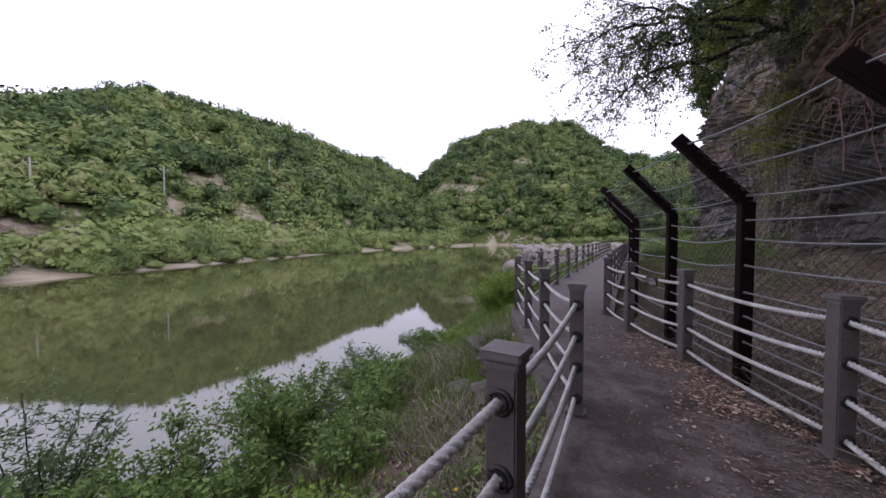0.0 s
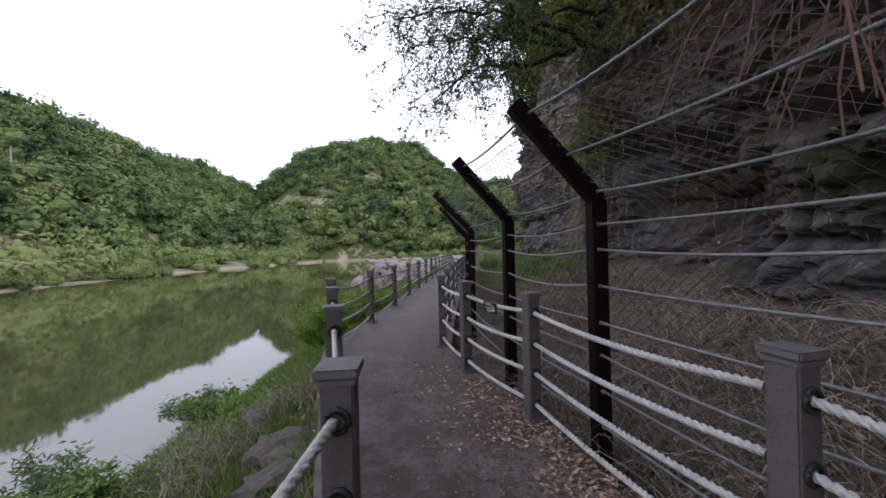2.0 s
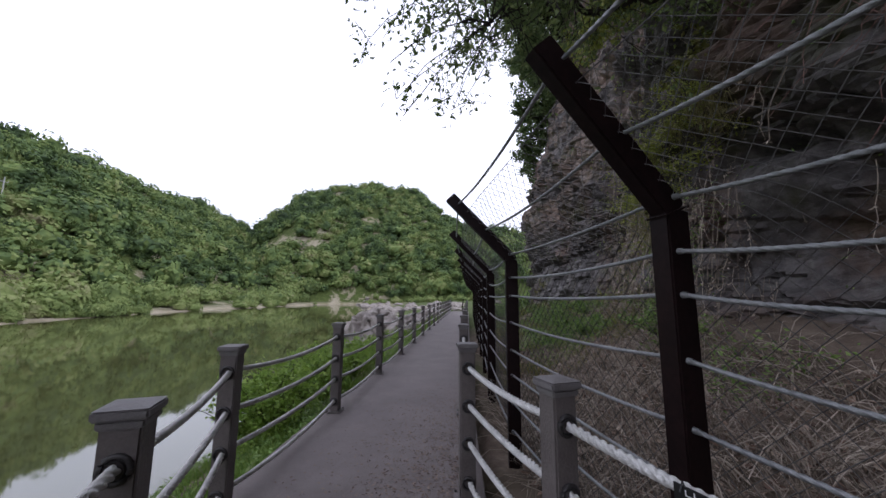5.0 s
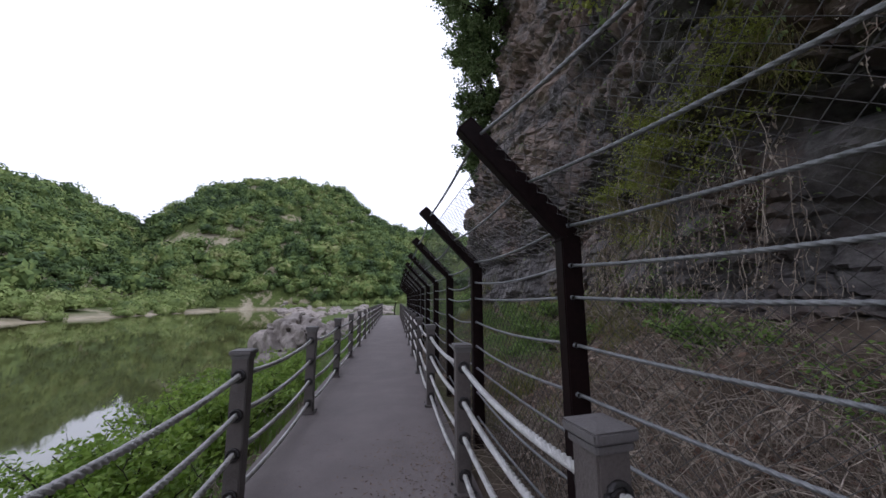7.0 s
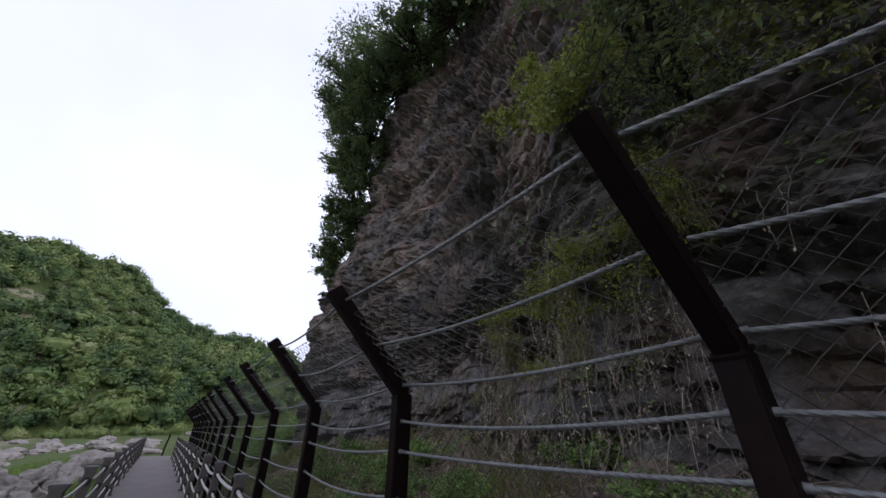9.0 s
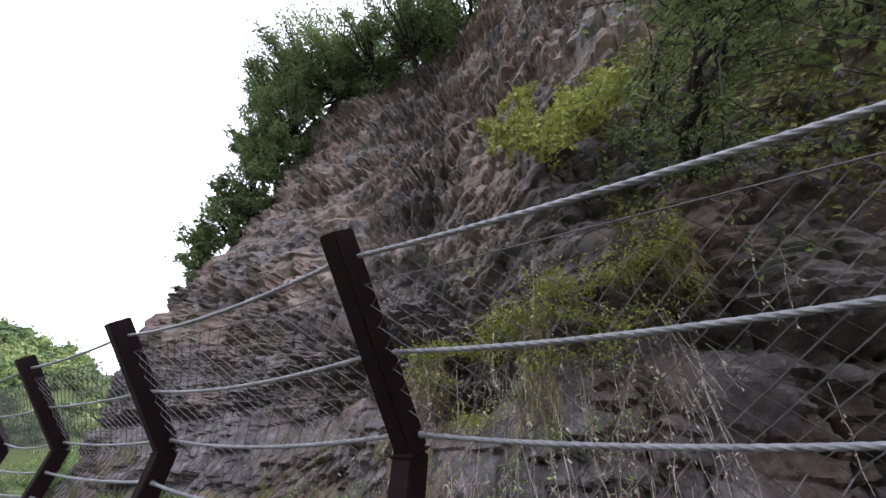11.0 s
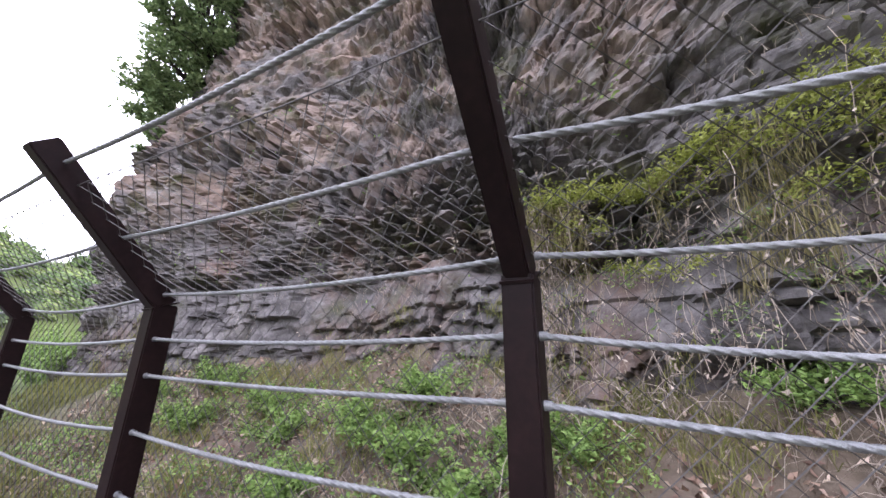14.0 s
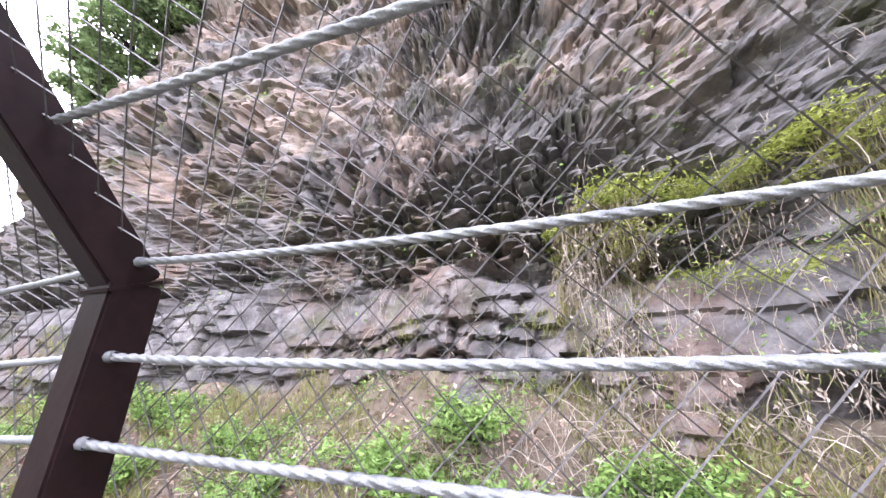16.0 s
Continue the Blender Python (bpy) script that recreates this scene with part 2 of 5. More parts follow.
def ground_material():
    """Earth, sand and scrub grass: the mix follows patches in the soil, the height above the river and the steepness."""
    m = bpy.data.materials.new("river_valley_ground")
    m.use_nodes = True
    n, l = m.node_tree.nodes, m.node_tree.links
    b = n["Principled BSDF"]
    b.inputs["Roughness"].default_value = 0.95
    b.inputs["Specular IOR Level"].default_value = 0.2
    tc = n.new("ShaderNodeTexCoord")

    def nz(scale, detail, rough=0.6):
        k = n.new("ShaderNodeTexNoise")
        k.inputs["Scale"].default_value, k.inputs["Detail"].default_value, k.inputs["Roughness"].default_value = scale, detail, rough
        l.new(tc.outputs["Object"], k.inputs["Vector"])
        return k.outputs["Fac"]

    def ramp_of(fac, cols):
        r = n.new("ShaderNodeValToRGB")
        while len(r.color_ramp.elements) < len(cols):
            r.color_ramp.elements.new(0.5)
        for e, (p, c) in zip(r.color_ramp.elements, cols):
            e.position, e.color = p, (*c, 1)
        l.new(fac, r.inputs["Fac"])
        return r.outputs["Color"]

    def over(a, c, fac):
        k = n.new("ShaderNodeMixRGB")
        l.new(a, k.inputs["Color1"])
        l.new(c, k.inputs["Color2"])
        l.new(fac, k.inputs["Fac"])
        return k.outputs["Color"]

    earth = ramp_of(nz(2.5, 10, 0.7), [(0.3, (0.075, 0.055, 0.042)), (0.55, (0.15, 0.115, 0.088)), (0.75, (0.26, 0.21, 0.165))])
    grass = ramp_of(nz(0.8, 8, 0.7), [(0.3, (0.035, 0.05, 0.013)), (0.7, (0.10, 0.13, 0.035))])
    sand = ramp_of(nz(0.25, 8, 0.7), [(0.35, (0.19, 0.165, 0.10)), (0.7, (0.40, 0.35, 0.27))])
    sep = n.new("ShaderNodeSeparateXYZ")
    l.new(tc.outputs["Object"], sep.inputs[0])
    river_side = n.new("ShaderNodeMapRange")
    river_side.inputs[1].default_value, river_side.inputs[2].default_value, river_side.inputs[3].default_value, river_side.inputs[4].default_value = 1.4, 2.4, 1.0, 0.12
    l.new(sep.outputs["X"], river_side.inputs[0])
    turf = n.new("ShaderNodeMath")
    turf.operation = "MULTIPLY"
    l.new(ramp_of(nz(0.22, 6), [(0.44, (0, 0, 0)), (0.60, (0.9, 0.9, 0.9))]), turf.inputs[0])
    l.new(river_side.outputs[0], turf.inputs[1])
    past = n.new("ShaderNodeMapRange")
    past.inputs[1].default_value, past.inputs[2].default_value = 19.0, 26.0
    l.new(sep.outputs["Y"], past.inputs[0])
    green = n.new("ShaderNodeMath")
    green.operation = "MAXIMUM"
    l.new(turf.outputs[0], green.inputs[0])
    l.new(past.outputs[0], green.inputs[1])
    c = over(earth, grass, green.outputs[0])
    mr = n.new("ShaderNodeMapRange")
    mr.inputs[1].default_value, mr.inputs[2].default_value, mr.inputs[3].default_value, mr.inputs[4].default_value = -2.3, -1.2, 1.0, 0.0
    l.new(sep.outputs["Z"], mr.inputs[0])
    far = n.new("ShaderNodeMapRange")
    far.inputs[1].default_value, far.inputs[2].default_value, far.inputs[3].default_value, far.inputs[4].default_value = -20, -30, 0.0, 1.0
    l.new(sep.outputs["X"], far.inputs[0])
    mu = n.new("ShaderNodeMath")
    mu.operation = "MULTIPLY"
    l.new(mr.outputs[0], mu.inputs[0])
    l.new(far.outputs[0], mu.inputs[1])
    pat = n.new("ShaderNodeMath")
    pat.operation = "MAXIMUM"
    l.new(mu.outputs[0], pat.inputs[0])
    gate = n.new("ShaderNodeMath")
    gate.operation = "MULTIPLY"
    l.new(far.outputs[0], gate.inputs[0])
    l.new(ramp_of(nz(0.06, 10, 0.75), [(0.50, (0, 0, 0)), (0.53, (0.85, 0.85, 0.85))]), gate.inputs[1])
    l.new(gate.outputs[0], pat.inputs[1])
    c = over(c, sand, pat.outputs[0])
    l.new(c, b.inputs["Base Color"])
    bp = n.new("ShaderNodeBump")
    bp.inputs["Strength"].default_value, bp.inputs["Distance"].default_value = 0.8, 0.05
    l.new(nz(9, 10, 0.7), bp.inputs["Height"])
    l.new(bp.outputs["Normal"], b.inputs["Normal"])
    return m


M_GROUND = ground_material()


def water_material():
    m = bpy.data.materials.new("murky_green_river_water")
    m.use_nodes = True
    n, l = m.node_tree.nodes, m.node_tree.links
    b = n["Principled BSDF"]
    b.inputs["Base Color"].default_value = (0.075, 0.08, 0.03, 1)
    b.inputs["Roughness"].default_value = 0.035
    b.inputs["IOR"].default_value = 2.3
    tc, mp, nz, bp = n.new("ShaderNodeTexCoord"), n.new("ShaderNodeMapping"), n.new("ShaderNodeTexNoise"), n.new("ShaderNodeBump")
    mp.inputs["Scale"].default_value = (0.6, 0.25, 1)
    nz.inputs["Scale"].default_value, nz.inputs["Detail"].default_value = 1.2, 5
    bp.inputs["Strength"].default_value, bp.inputs["Distance"].default_value = 0.035, 0.06
    l.new(tc.outputs["Object"], mp.inputs["Vector"])
    l.new(mp.outputs["Vector"], nz.inputs["Vector"])
    l.new(nz.outputs["Fac"], bp.inputs["Height"])
    l.new(bp.outputs["Normal"], b.inputs["Normal"])
    return m


M_WATER = water_material()

# ---- mesh helpers ----
rng = np.random.default_rng(7)


def np_mesh(name, verts, faces, mat, smooth=False):
    """A mesh from arrays: verts (n, 3), faces (m, k)."""
    verts, faces = np.asarray(verts, np.float32), np.asarray(faces, np.int32)
    me = bpy.data.meshes.new(name)
    me.vertices.add(len(verts))
    me.vertices.foreach_set("co", verts.ravel())
    me.loops.add(faces.size)
    me.loops.foreach_set("vertex_index", faces.ravel())
    me.polygons.add(len(faces))
    me.polygons.foreach_set("loop_start", np.arange(0, faces.size, faces.shape[1], dtype=np.int32))
    me.update(calc_edges=True)
    me.polygons.foreach_set("use_smooth", np.full(len(faces), smooth))
    me.materials.append(mat)
    return me


def join(pieces):
    """Many (verts, faces) into one."""
    vs, fs, k = [], [], 0
    for v, f in pieces:
        vs.append(v)
        fs.append(np.asarray(f) + k)
        k += len(v)
    return np.concatenate(vs), np.concatenate(fs)


def part(name, data, parent, label="", at=None):
    """A mesh object under a thing or under a part."""
    ob = new(name, data)
    ob.parent = parent
    if at is not None:
        ob.matrix_local = at
    return tagged(ob, label)


def bm_mesh(name, bm, mat, smooth=False):
    me = bpy.data.meshes.new(name)
    bm.to_mesh(me)
    bm.free()
    me.materials.append(mat)
    for p in me.polygons:
        p.use_smooth = smooth
    return me


def box_bm(sx, sy, sz, at=(0, 0, 0), bevel=0.006, bm=None):
    bm = bm or bmesh.new()
    made = bmesh.ops.create_cube(bm, size=1, matrix=Matrix.Translation(at) @ Matrix.Diagonal((sx, sy, sz, 1)))
    if bevel:
        edges = list({e for v in made["verts"] for e in v.link_edges})
        bmesh.ops.bevel(bm, geom=edges, offset=bevel, segments=2, affect="EDGES")
    return bm


def tube(points, radii, sides=6):
    """A tapered tube of quads along points."""
    p = np.asarray(points, float)
    n = len(p)
    r = np.broadcast_to(np.asarray(radii, float), (n,))
    t = np.gradient(p, axis=0)
    t /= np.linalg.norm(t, axis=1, keepdims=True) + 1e-9
    ref = np.where(np.abs(t[:, 2:3]) > 0.9, np.array([[1.0, 0, 0]]), np.array([[0, 0, 1.0]]))
    a = np.cross(t, ref)
    a /= np.linalg.norm(a, axis=1, keepdims=True) + 1e-9
    b = np.cross(t, a)
    ang = np.linspace(0, 2 * np.pi, sides, endpoint=False)
    v = p[:, None] + r[:, None, None] * (np.cos(ang)[None, :, None] * a[:, None] + np.sin(ang)[None, :, None] * b[:, None])
    i, j = np.meshgrid(np.arange(n - 1), np.arange(sides), indexing="ij")
    k = (j + 1) % sides
    f = np.stack([i * sides + j, i * sides + k, (i + 1) * sides + k, (i + 1) * sides + j], -1).reshape(-1, 4)
    return v.reshape(-1, 3), f


def laid_rope(p0, p1, sag, radius, lay, strands=3, per_turn=6, sides=5):
    """A sagging rope between two points: a grooved section of several strands, twisted along its length."""
    p0, p1 = np.asarray(p0, float), np.asarray(p1, float)
    length = np.linalg.norm(p1 - p0)
    n = max(4, int(length / lay * per_turn)) + 1
    s = np.linspace(0, 1, n)
    c = p0 + (p1 - p0) * s[:, None]
    c[:, 2] -= sag * 4 * s * (1 - s)
    t = (p1 - p0) / length
    a = np.cross(t, [0, 0, 1.0])
    a /= np.linalg.norm(a)
    b = np.cross(t, a)
    ang = np.linspace(0, 2 * np.pi, strands * sides, endpoint=False)[None, :]
    ph = (2 * np.pi * s * length / lay)[:, None]
    r = radius * (0.40 + 0.64 * np.abs(np.cos(strands / 2 * (ang - ph))) ** 0.7)
    v = c[:, None] + r[..., None] * (np.cos(ang)[..., None] * a + np.sin(ang)[..., None] * b)
    m = strands * sides
    i, j = np.meshgrid(np.arange(n - 1), np.arange(m), indexing="ij")
    k = (j + 1) % m
    f = np.stack([i * m + j, i * m + k, (i + 1) * m + k, (i + 1) * m + j], -1).reshape(-1, 4)
    return v.reshape(-1, 3), f


def leaf_quads(at, size, slim=0.42, tilt=None, droop=0.0, gen=rng):
    """Folded four-cornered leaves at the given places, turned at random."""
    n = len(at)
    d = gen.normal(size=(n, 3))
    d[:, 2] = d[:, 2] * 0.6 - droop
    d /= np.linalg.norm(d, axis=1, keepdims=True)
    w = gen.normal(size=(n, 3))
    w[:, 2] *= 0.5
    w -= d * np.sum(w * d, 1, keepdims=True)
    w /= np.linalg.norm(w, axis=1, keepdims=True) + 1e-9
    u = np.cross(d, w)
    s = np.broadcast_to(np.asarray(size, float), (n,)) * gen.uniform(0.6, 1.3, n)
    s = s[:, None]
    mid = at + d * s * 0.45 + u * s * 0.10
    v = np.stack([at, mid + w * s * slim * 0.5, at + d * s, mid - w * s * slim * 0.5], 1)
    f = np.arange(4 * n).reshape(n, 4)
    return v.reshape(-1, 3), f


def blades(at, height, width, lean=0.4, gen=rng):
    """Grass blades: two stacked quads each, narrowing and bending over."""
    n = len(at)
    h = np.broadcast_to(np.asarray(height, float), (n,)) * gen.uniform(0.5, 1.3, n)
    an = gen.uniform(0, 2 * np.pi, n)
    side = np.stack([np.cos(an), np.sin(an), np.zeros(n)], 1)
    la = gen.uniform(0, 2 * np.pi, n)
    ld = np.stack([np.cos(la), np.sin(la), np.zeros(n)], 1) * (lean * gen.uniform(0.2, 1.5, n) * h)[:, None]
    up = np.stack([np.zeros(n), np.zeros(n), h], 1)
    a, b, c = at, at + up * 0.6 + ld * 0.35, at + up * 0.95 + ld
    w = width * 0.5
    v = np.stack([a - side * w, a + side * w, b - side * w * 0.8, b + side * w * 0.8, c - side * w * 0.1, c + side * w * 0.1], 1)
    k = np.arange(n)[:, None] * 6
    f = np.concatenate([k + np.array([[0, 1, 3, 2]]), k + np.array([[2, 3, 5, 4]])])
    return v.reshape(-1, 3), f


def rnd2(i, j, s=0.0):
    h = np.sin(i * 127.1 + j * 311.7 + s * 74.7) * 43758.5453
    return h - np.floor(h)


def smooth_noise(x, y, s=0.0):
    i, j = np.floor(x), np.floor(y)
    u, v = x - i, y - j
    u, v = u * u * (3 - 2 * u), v * v * (3 - 2 * v)
    return (rnd2(i, j, s) * (1 - u) + rnd2(i + 1, j, s) * u) * (1 - v) + (rnd2(i, j + 1, s) * (1 - u) + rnd2(i + 1, j + 1, s) * u) * v


def fractal(x, y, s=0.0, octaves=4):
    z, a, tot = 0.0, 1.0, 0.0
    for k in range(octaves):
        z = z + a * (smooth_noise(x * 2 ** k, y * 2 ** k, s + k) - 0.5)
        tot += a
        a *= 0.5
    return z / tot * 2


def blocks(u, v, s=0.0):
    """Broken stone: for each place the nearest jittered cell's random value, the offset from its middle, and the gap to the next cell."""
    i0, j0 = np.floor(u), np.floor(v)
    best, second = np.full(u.shape, 9.0), np.full(u.shape, 9.0)
    val, du, dv = np.zeros(u.shape), np.zeros(u.shape), np.zeros(u.shape)
    for a in (-1, 0, 1):
        for b in (-1, 0, 1):
            i, j = i0 + a, j0 + b
            x, y = u - (i + 0.15 + 0.7 * rnd2(i, j, s)), v - (j + 0.15 + 0.7 * rnd2(i, j, s + 5))
            d = np.sqrt(x * x + y * y)
            near = d < best
            second = np.where(near, best, np.minimum(second, d))
            val = np.where(near, rnd2(i, j, s + 9), val)
            du, dv = np.where(near, x, du), np.where(near, y, dv)
            best = np.where(near, d, best)
    return val, du, dv, second - best


def grid_faces(n, m):
    i, j = np.meshgrid(np.arange(n - 1), np.arange(m - 1), indexing="ij")
    return np.stack([i * m + j, (i + 1) * m + j, (i + 1) * m + j + 1, i * m + j + 1], -1).reshape(-1, 4)

# ---- the valley floor ----
WATER_Z = -2.6
LEFT = [(1.43, -9.0), (1.45, -0.75), (1.6, 0.6), (1.56, 2.61), (0.97, 3.95), (0.38, 5.31), (-0.22, 6.66)]
LEFT += [(-0.27 - 0.014 * k, 8.88 + 2.28 * k) for k in range(15)]
RIGHT = [(4.0, -9.0), (3.95, -0.9), (3.75, 1.0), (3.29, 2.85), (2.57, 4.63), (1.93, 5.84), (1.51, 7.01), (1.45, 8.94)]
RIGHT += [(1.41 - 0.01 * k, 11.25 + 2.28 * k) for k in range(13)]
FENCE = [(4.25, 0.6), (3.77, 2.5), (3.05, 4.26), (2.50, 5.87), (2.00, 8.06), (1.90, 10.27), (1.90, 12.49), (1.89, 14.70)]
FENCE += [(1.88, 16.9 + 2.2 * k) for k in range(10)]
PATH_END = 41.0


def edge(points, y):
    a = np.array(points)
    return np.interp(y, a[:, 1], a[:, 0])


def near_shore(y):
    return np.interp(y, [-60, 0, 5, 9, 15, 28, 55, 75, 110, 150, 185], [-3.6, -3.9, -4.1, -4.3, -5.2, -8.6, -14.0, -19.0, -30.0, -45.0, -60.0])


def far_shore(y):
    return np.interp(y, [-200, 6, 19, 30, 50, 75, 100, 150, 185], [-50, -47, -52, -56, -62, -68, -70, -68, -61])


def hill(x, y):
    """Height of the wooded hills beyond the river: two ridges and the saddle between them."""
    dx, dy = x - 1.0, y - 3.0
    az, r = np.degrees(np.arctan2(dx, dy)), np.hypot(dx, dy)
    el = np.interp(az, [-180, -110, -82, -74, -69, -60, -54, -48, -40, -33.5, -31, -28, -22, -16, -9, -2, 4, 12, 30, 180], [8, 9.0, 11.8, 15.2, 16.1, 15.9, 13.9, 12.9, 11.3, 8.4, 11.8, 14.4, 16.8, 18.2, 16.6, 12.4, 10.2, 9.0, 7, 7])
    ridge = np.where(az < -32, 190 / np.maximum(0.45, np.sin(np.radians(np.clip(-az, 10, 120)))), 285.0)
    blendr = np.clip((az + 36) / 8, 0, 1)
    ridge = np.where(az < -28, (1 - blendr) * ridge + blendr * 285, ridge)
    foot = np.where(az < -32, 100 / np.maximum(0.45, np.sin(np.radians(np.clip(-az, 10, 120)))), 178.0)
    foot = (1 - blendr) * foot + blendr * 178
    top = ridge * np.tan(np.radians(el))
    s = np.clip((r - foot) / (ridge - foot), 0, None)
    up = np.where(s < 1, top * (np.clip(s, 0, 1) ** 0.8), top * np.maximum(0.0, 1 - 0.35 * (s - 1)))
    return up * (1 + 0.10 * fractal(x / 45.0, y / 45.0, 3.0)) + np.clip(s, 0, 1) * 3.0 * fractal(x / 14.0, y / 14.0, 5.0)


def ground_z(x, y):
    ns, fs, le, re = near_shore(y), far_shore(y), edge(LEFT, y) - 0.15, edge(RIGHT, y) + 0.25
    rough = 0.16 * fractal(x / 1.1, y / 1.1, 1.0) + 0.5 * fractal(x / 6.0, y / 6.0, 2.0) * np.clip((np.abs(x) - 4) / 10, 0, 1)
    top = np.where(y > 45, -0.35, -0.30)
    bank = WATER_Z + (top - WATER_Z) * np.clip((x - ns) / np.maximum(1.0, le - ns), 0, 1) ** 0.85 + rough * np.clip((x - ns) * 1.5, 0, 1) * np.clip((le - x) * 1.2 + 0.3, 0.3, 1)
    cl = cliff_base(y)
    rise = np.interp(y, [3.0, 5.5, 7.5, 9.3, 11.8, 13.5, 20, 27], [1.4, 0.85, 0.9, 1.2, 1.15, 1.5, 1.5, 0.8]) * np.clip((x - re - 0.45) / np.maximum(0.8, cl - re - 0.45), 0, 1.15) ** 1.6 + (rough + 0.28 * fractal(x / 0.7, y / 0.7, 6.0)) * np.clip((x - re - 0.3) * 1.2, 0, 1)
    z = np.where(x > re, -0.22 + rise, bank)
    z = np.where((x > le) & (x <= re) & (y < PATH_END + 1), -0.28, z)
    bed = WATER_Z - np.clip(np.minimum(ns - x, x - fs) * 0.3, 0, 1.6)
    z = np.where(x < ns, bed, z)
    farz = WATER_Z + np.clip(fs - x, 0, None) * 0.07 + 0.7 * np.clip((fs - x) / 8, 0, 1) * (1 + 0.8 * fractal(x / 9.0, y / 9.0, 8.0))
    z = np.where(x < fs, np.minimum(farz, 3.5 + 0.6 * fractal(x / 12.0, y / 12.0, 9.0)), z)
    beyond = WATER_Z + np.clip((y - 178) * 0.12, 0, 4.0)
    z = np.where(y > 178, np.maximum(beyond, np.where(x > ns, z, beyond)), z)
    return z + hill(x, y)


def cliff_base(y):
    """Foot line of the cliff: a long face beside the path and a nose after which it turns away."""
    y = np.asarray(y, float)
    return 5.35 + 0.45 * np.sin(y * 0.42 + 0.6) * np.clip((y - 2) / 6, 0, 1) - 0.5 * np.exp(-((y - 9.3) / 2.0) ** 2) + 0.9 * np.clip(y - 27.1, 0, None) ** 1.35 + 0.5 * np.exp(-((y - 18) / 4.0) ** 2)


def build_ground():
    nr, na = 240, 520
    t = np.linspace(0, 1, nr)
    r = 0.25 + 26 * t + 16 * t ** 3 + np.where(t > 0.55, (np.clip(t - 0.55, 0, 1) / 0.45) ** 2.6 * 700, 0)
    a = np.linspace(0, 2 * np.pi, na)
    R, A = np.meshgrid(r, a, indexing="ij")
    X, Y = 0.5 + R * np.sin(A), 7.0 + R * np.cos(A)
    Z = ground_z(X, Y)
    v = np.stack([X, Y, Z], -1).reshape(-1, 3)
    f = grid_faces(nr, na)
    f = f[:, ::-1]
    cap = np.array([[0.5, 7.0, float(ground_z(np.array([0.5]), np.array([7.0]))[0])]])
    return tagged(new("ground", np_mesh("ground", np.concatenate([v, cap]), f, M_GROUND, True)), "grassy river bank, earth slope and valley floor", "ground", kind="structure")


build_ground()
wv = []
ys = np.concatenate([np.linspace(-160, 0, 9), np.linspace(5, 186, 40)])
for y in ys:
    wv += [(float(far_shore(y)) - 6, y, WATER_Z), (float(near_shore(y)) + 2.5, y, WATER_Z)]
wf = [(2 * k, 2 * k + 1, 2 * k + 3, 2 * k + 2) for k in range(len(ys) - 1)]
tagged(new("water", np_mesh("water", wv, wf, M_WATER)), "still murky green river mirroring hills and sky", "river", kind="structure")


# ---- walkway ----
def build_walkway():
    ys = np.concatenate([np.arange(-9, 9, 0.35), np.arange(9, PATH_END + 0.1, 1.0)])
    l, r = edge(LEFT, ys) - 0.17, edge(RIGHT, ys) + 0.14
    n = 7
    v, f = [], []
    for y, a, b in zip(ys, l, r):
        for k in range(n):
            x = a + (b - a) * k / (n - 1)
            v.append((x, y, 0.012 * (1 - (2 * k / (n - 1) - 1) ** 2) - 0.012))
        v += [(b, y, -0.26), (a, y, -0.26)]
    m = n + 2
    for i in range(len(ys) - 1):
        for k in range(m):
            f.append((i * m + k, i * m + (k + 1) % m, (i + 1) * m + (k + 1) % m, (i + 1) * m + k))
    me = np_mesh("walkway", v, f, M_PAVE)
    me.materials.append(M_SLAB)
    for p in me.polygons:
        if p.index % m >= n - 1:
            p.material_index = 1
    return tagged(new("walkway", me), "dark grey paved riverside footpath with worn surface", "footpath", kind="structure")


build_walkway()

# ---- rope railings ----
ROPE_Z = (0.97, 0.69, 0.42, 0.14)


def railing_post():
    """A square post with a stepped, pointed cap, a foot plate and round rope sockets."""
    thing = new("railing_post")
    shaft = part("shaft", bm_mesh("shaft", box_bm(0.118, 0.118, 1.11, (0, 0, 0.555), 0.008), M_POST), thing)
    bm = box_bm(0.135, 0.135, 0.03, (0, 0, 1.105), 0.006)
    box_bm(0.158, 0.158, 0.035, (0, 0, 1.137), 0.007, bm)
    top = bmesh.ops.create_cone(bm, cap_ends=True, segments=4, radius1=0.108, radius2=0.03, depth=0.008, matrix=Matrix.Translation((0, 0, 1.1585)) @ Matrix.Rotation(radians(45), 4, "Z"))
    part("cap", bm_mesh("cap", bm, M_CAP), thing, "pointed weathered grey cap")
    bm = box_bm(0.19, 0.19, 0.016, (0, 0, 0.006), 0.004)
    plate = part("foot_plate", bm_mesh("foot_plate", bm, M_POST), thing)
    for sx in (-1, 1):
        for sy in (-1, 1):
            bm = bmesh.new()
            bmesh.ops.create_cone(bm, cap_ends=True, segments=8, radius1=0.011, radius2=0.009, depth=0.014, matrix=Matrix.Translation((sx * 0.08, sy * 0.08, 0.02)))
            part("bolt", bm_mesh("bolt", bm, M_SOCKET), plate, "dark bolt head")
    ang = np.linspace(0, 2 * np.pi, 17)
    for z in ROPE_Z:
        for s in (-1, 1):
            pts = np.stack([0.042 * np.cos(ang), np.full(17, s * 0.064), z + 0.042 * np.sin(ang)], 1)
            a = tube(pts, 0.010, 6)
            pts2 = np.array([(0, s * 0.058, z), (0, s * 0.075, z)])
            b = tube(pts2, [0.034, 0.030], 10)
            part("rope_socket", np_mesh("rope_socket", *join([a, b]), M_SOCKET, True), shaft, "dark round socket ring")
    return thing


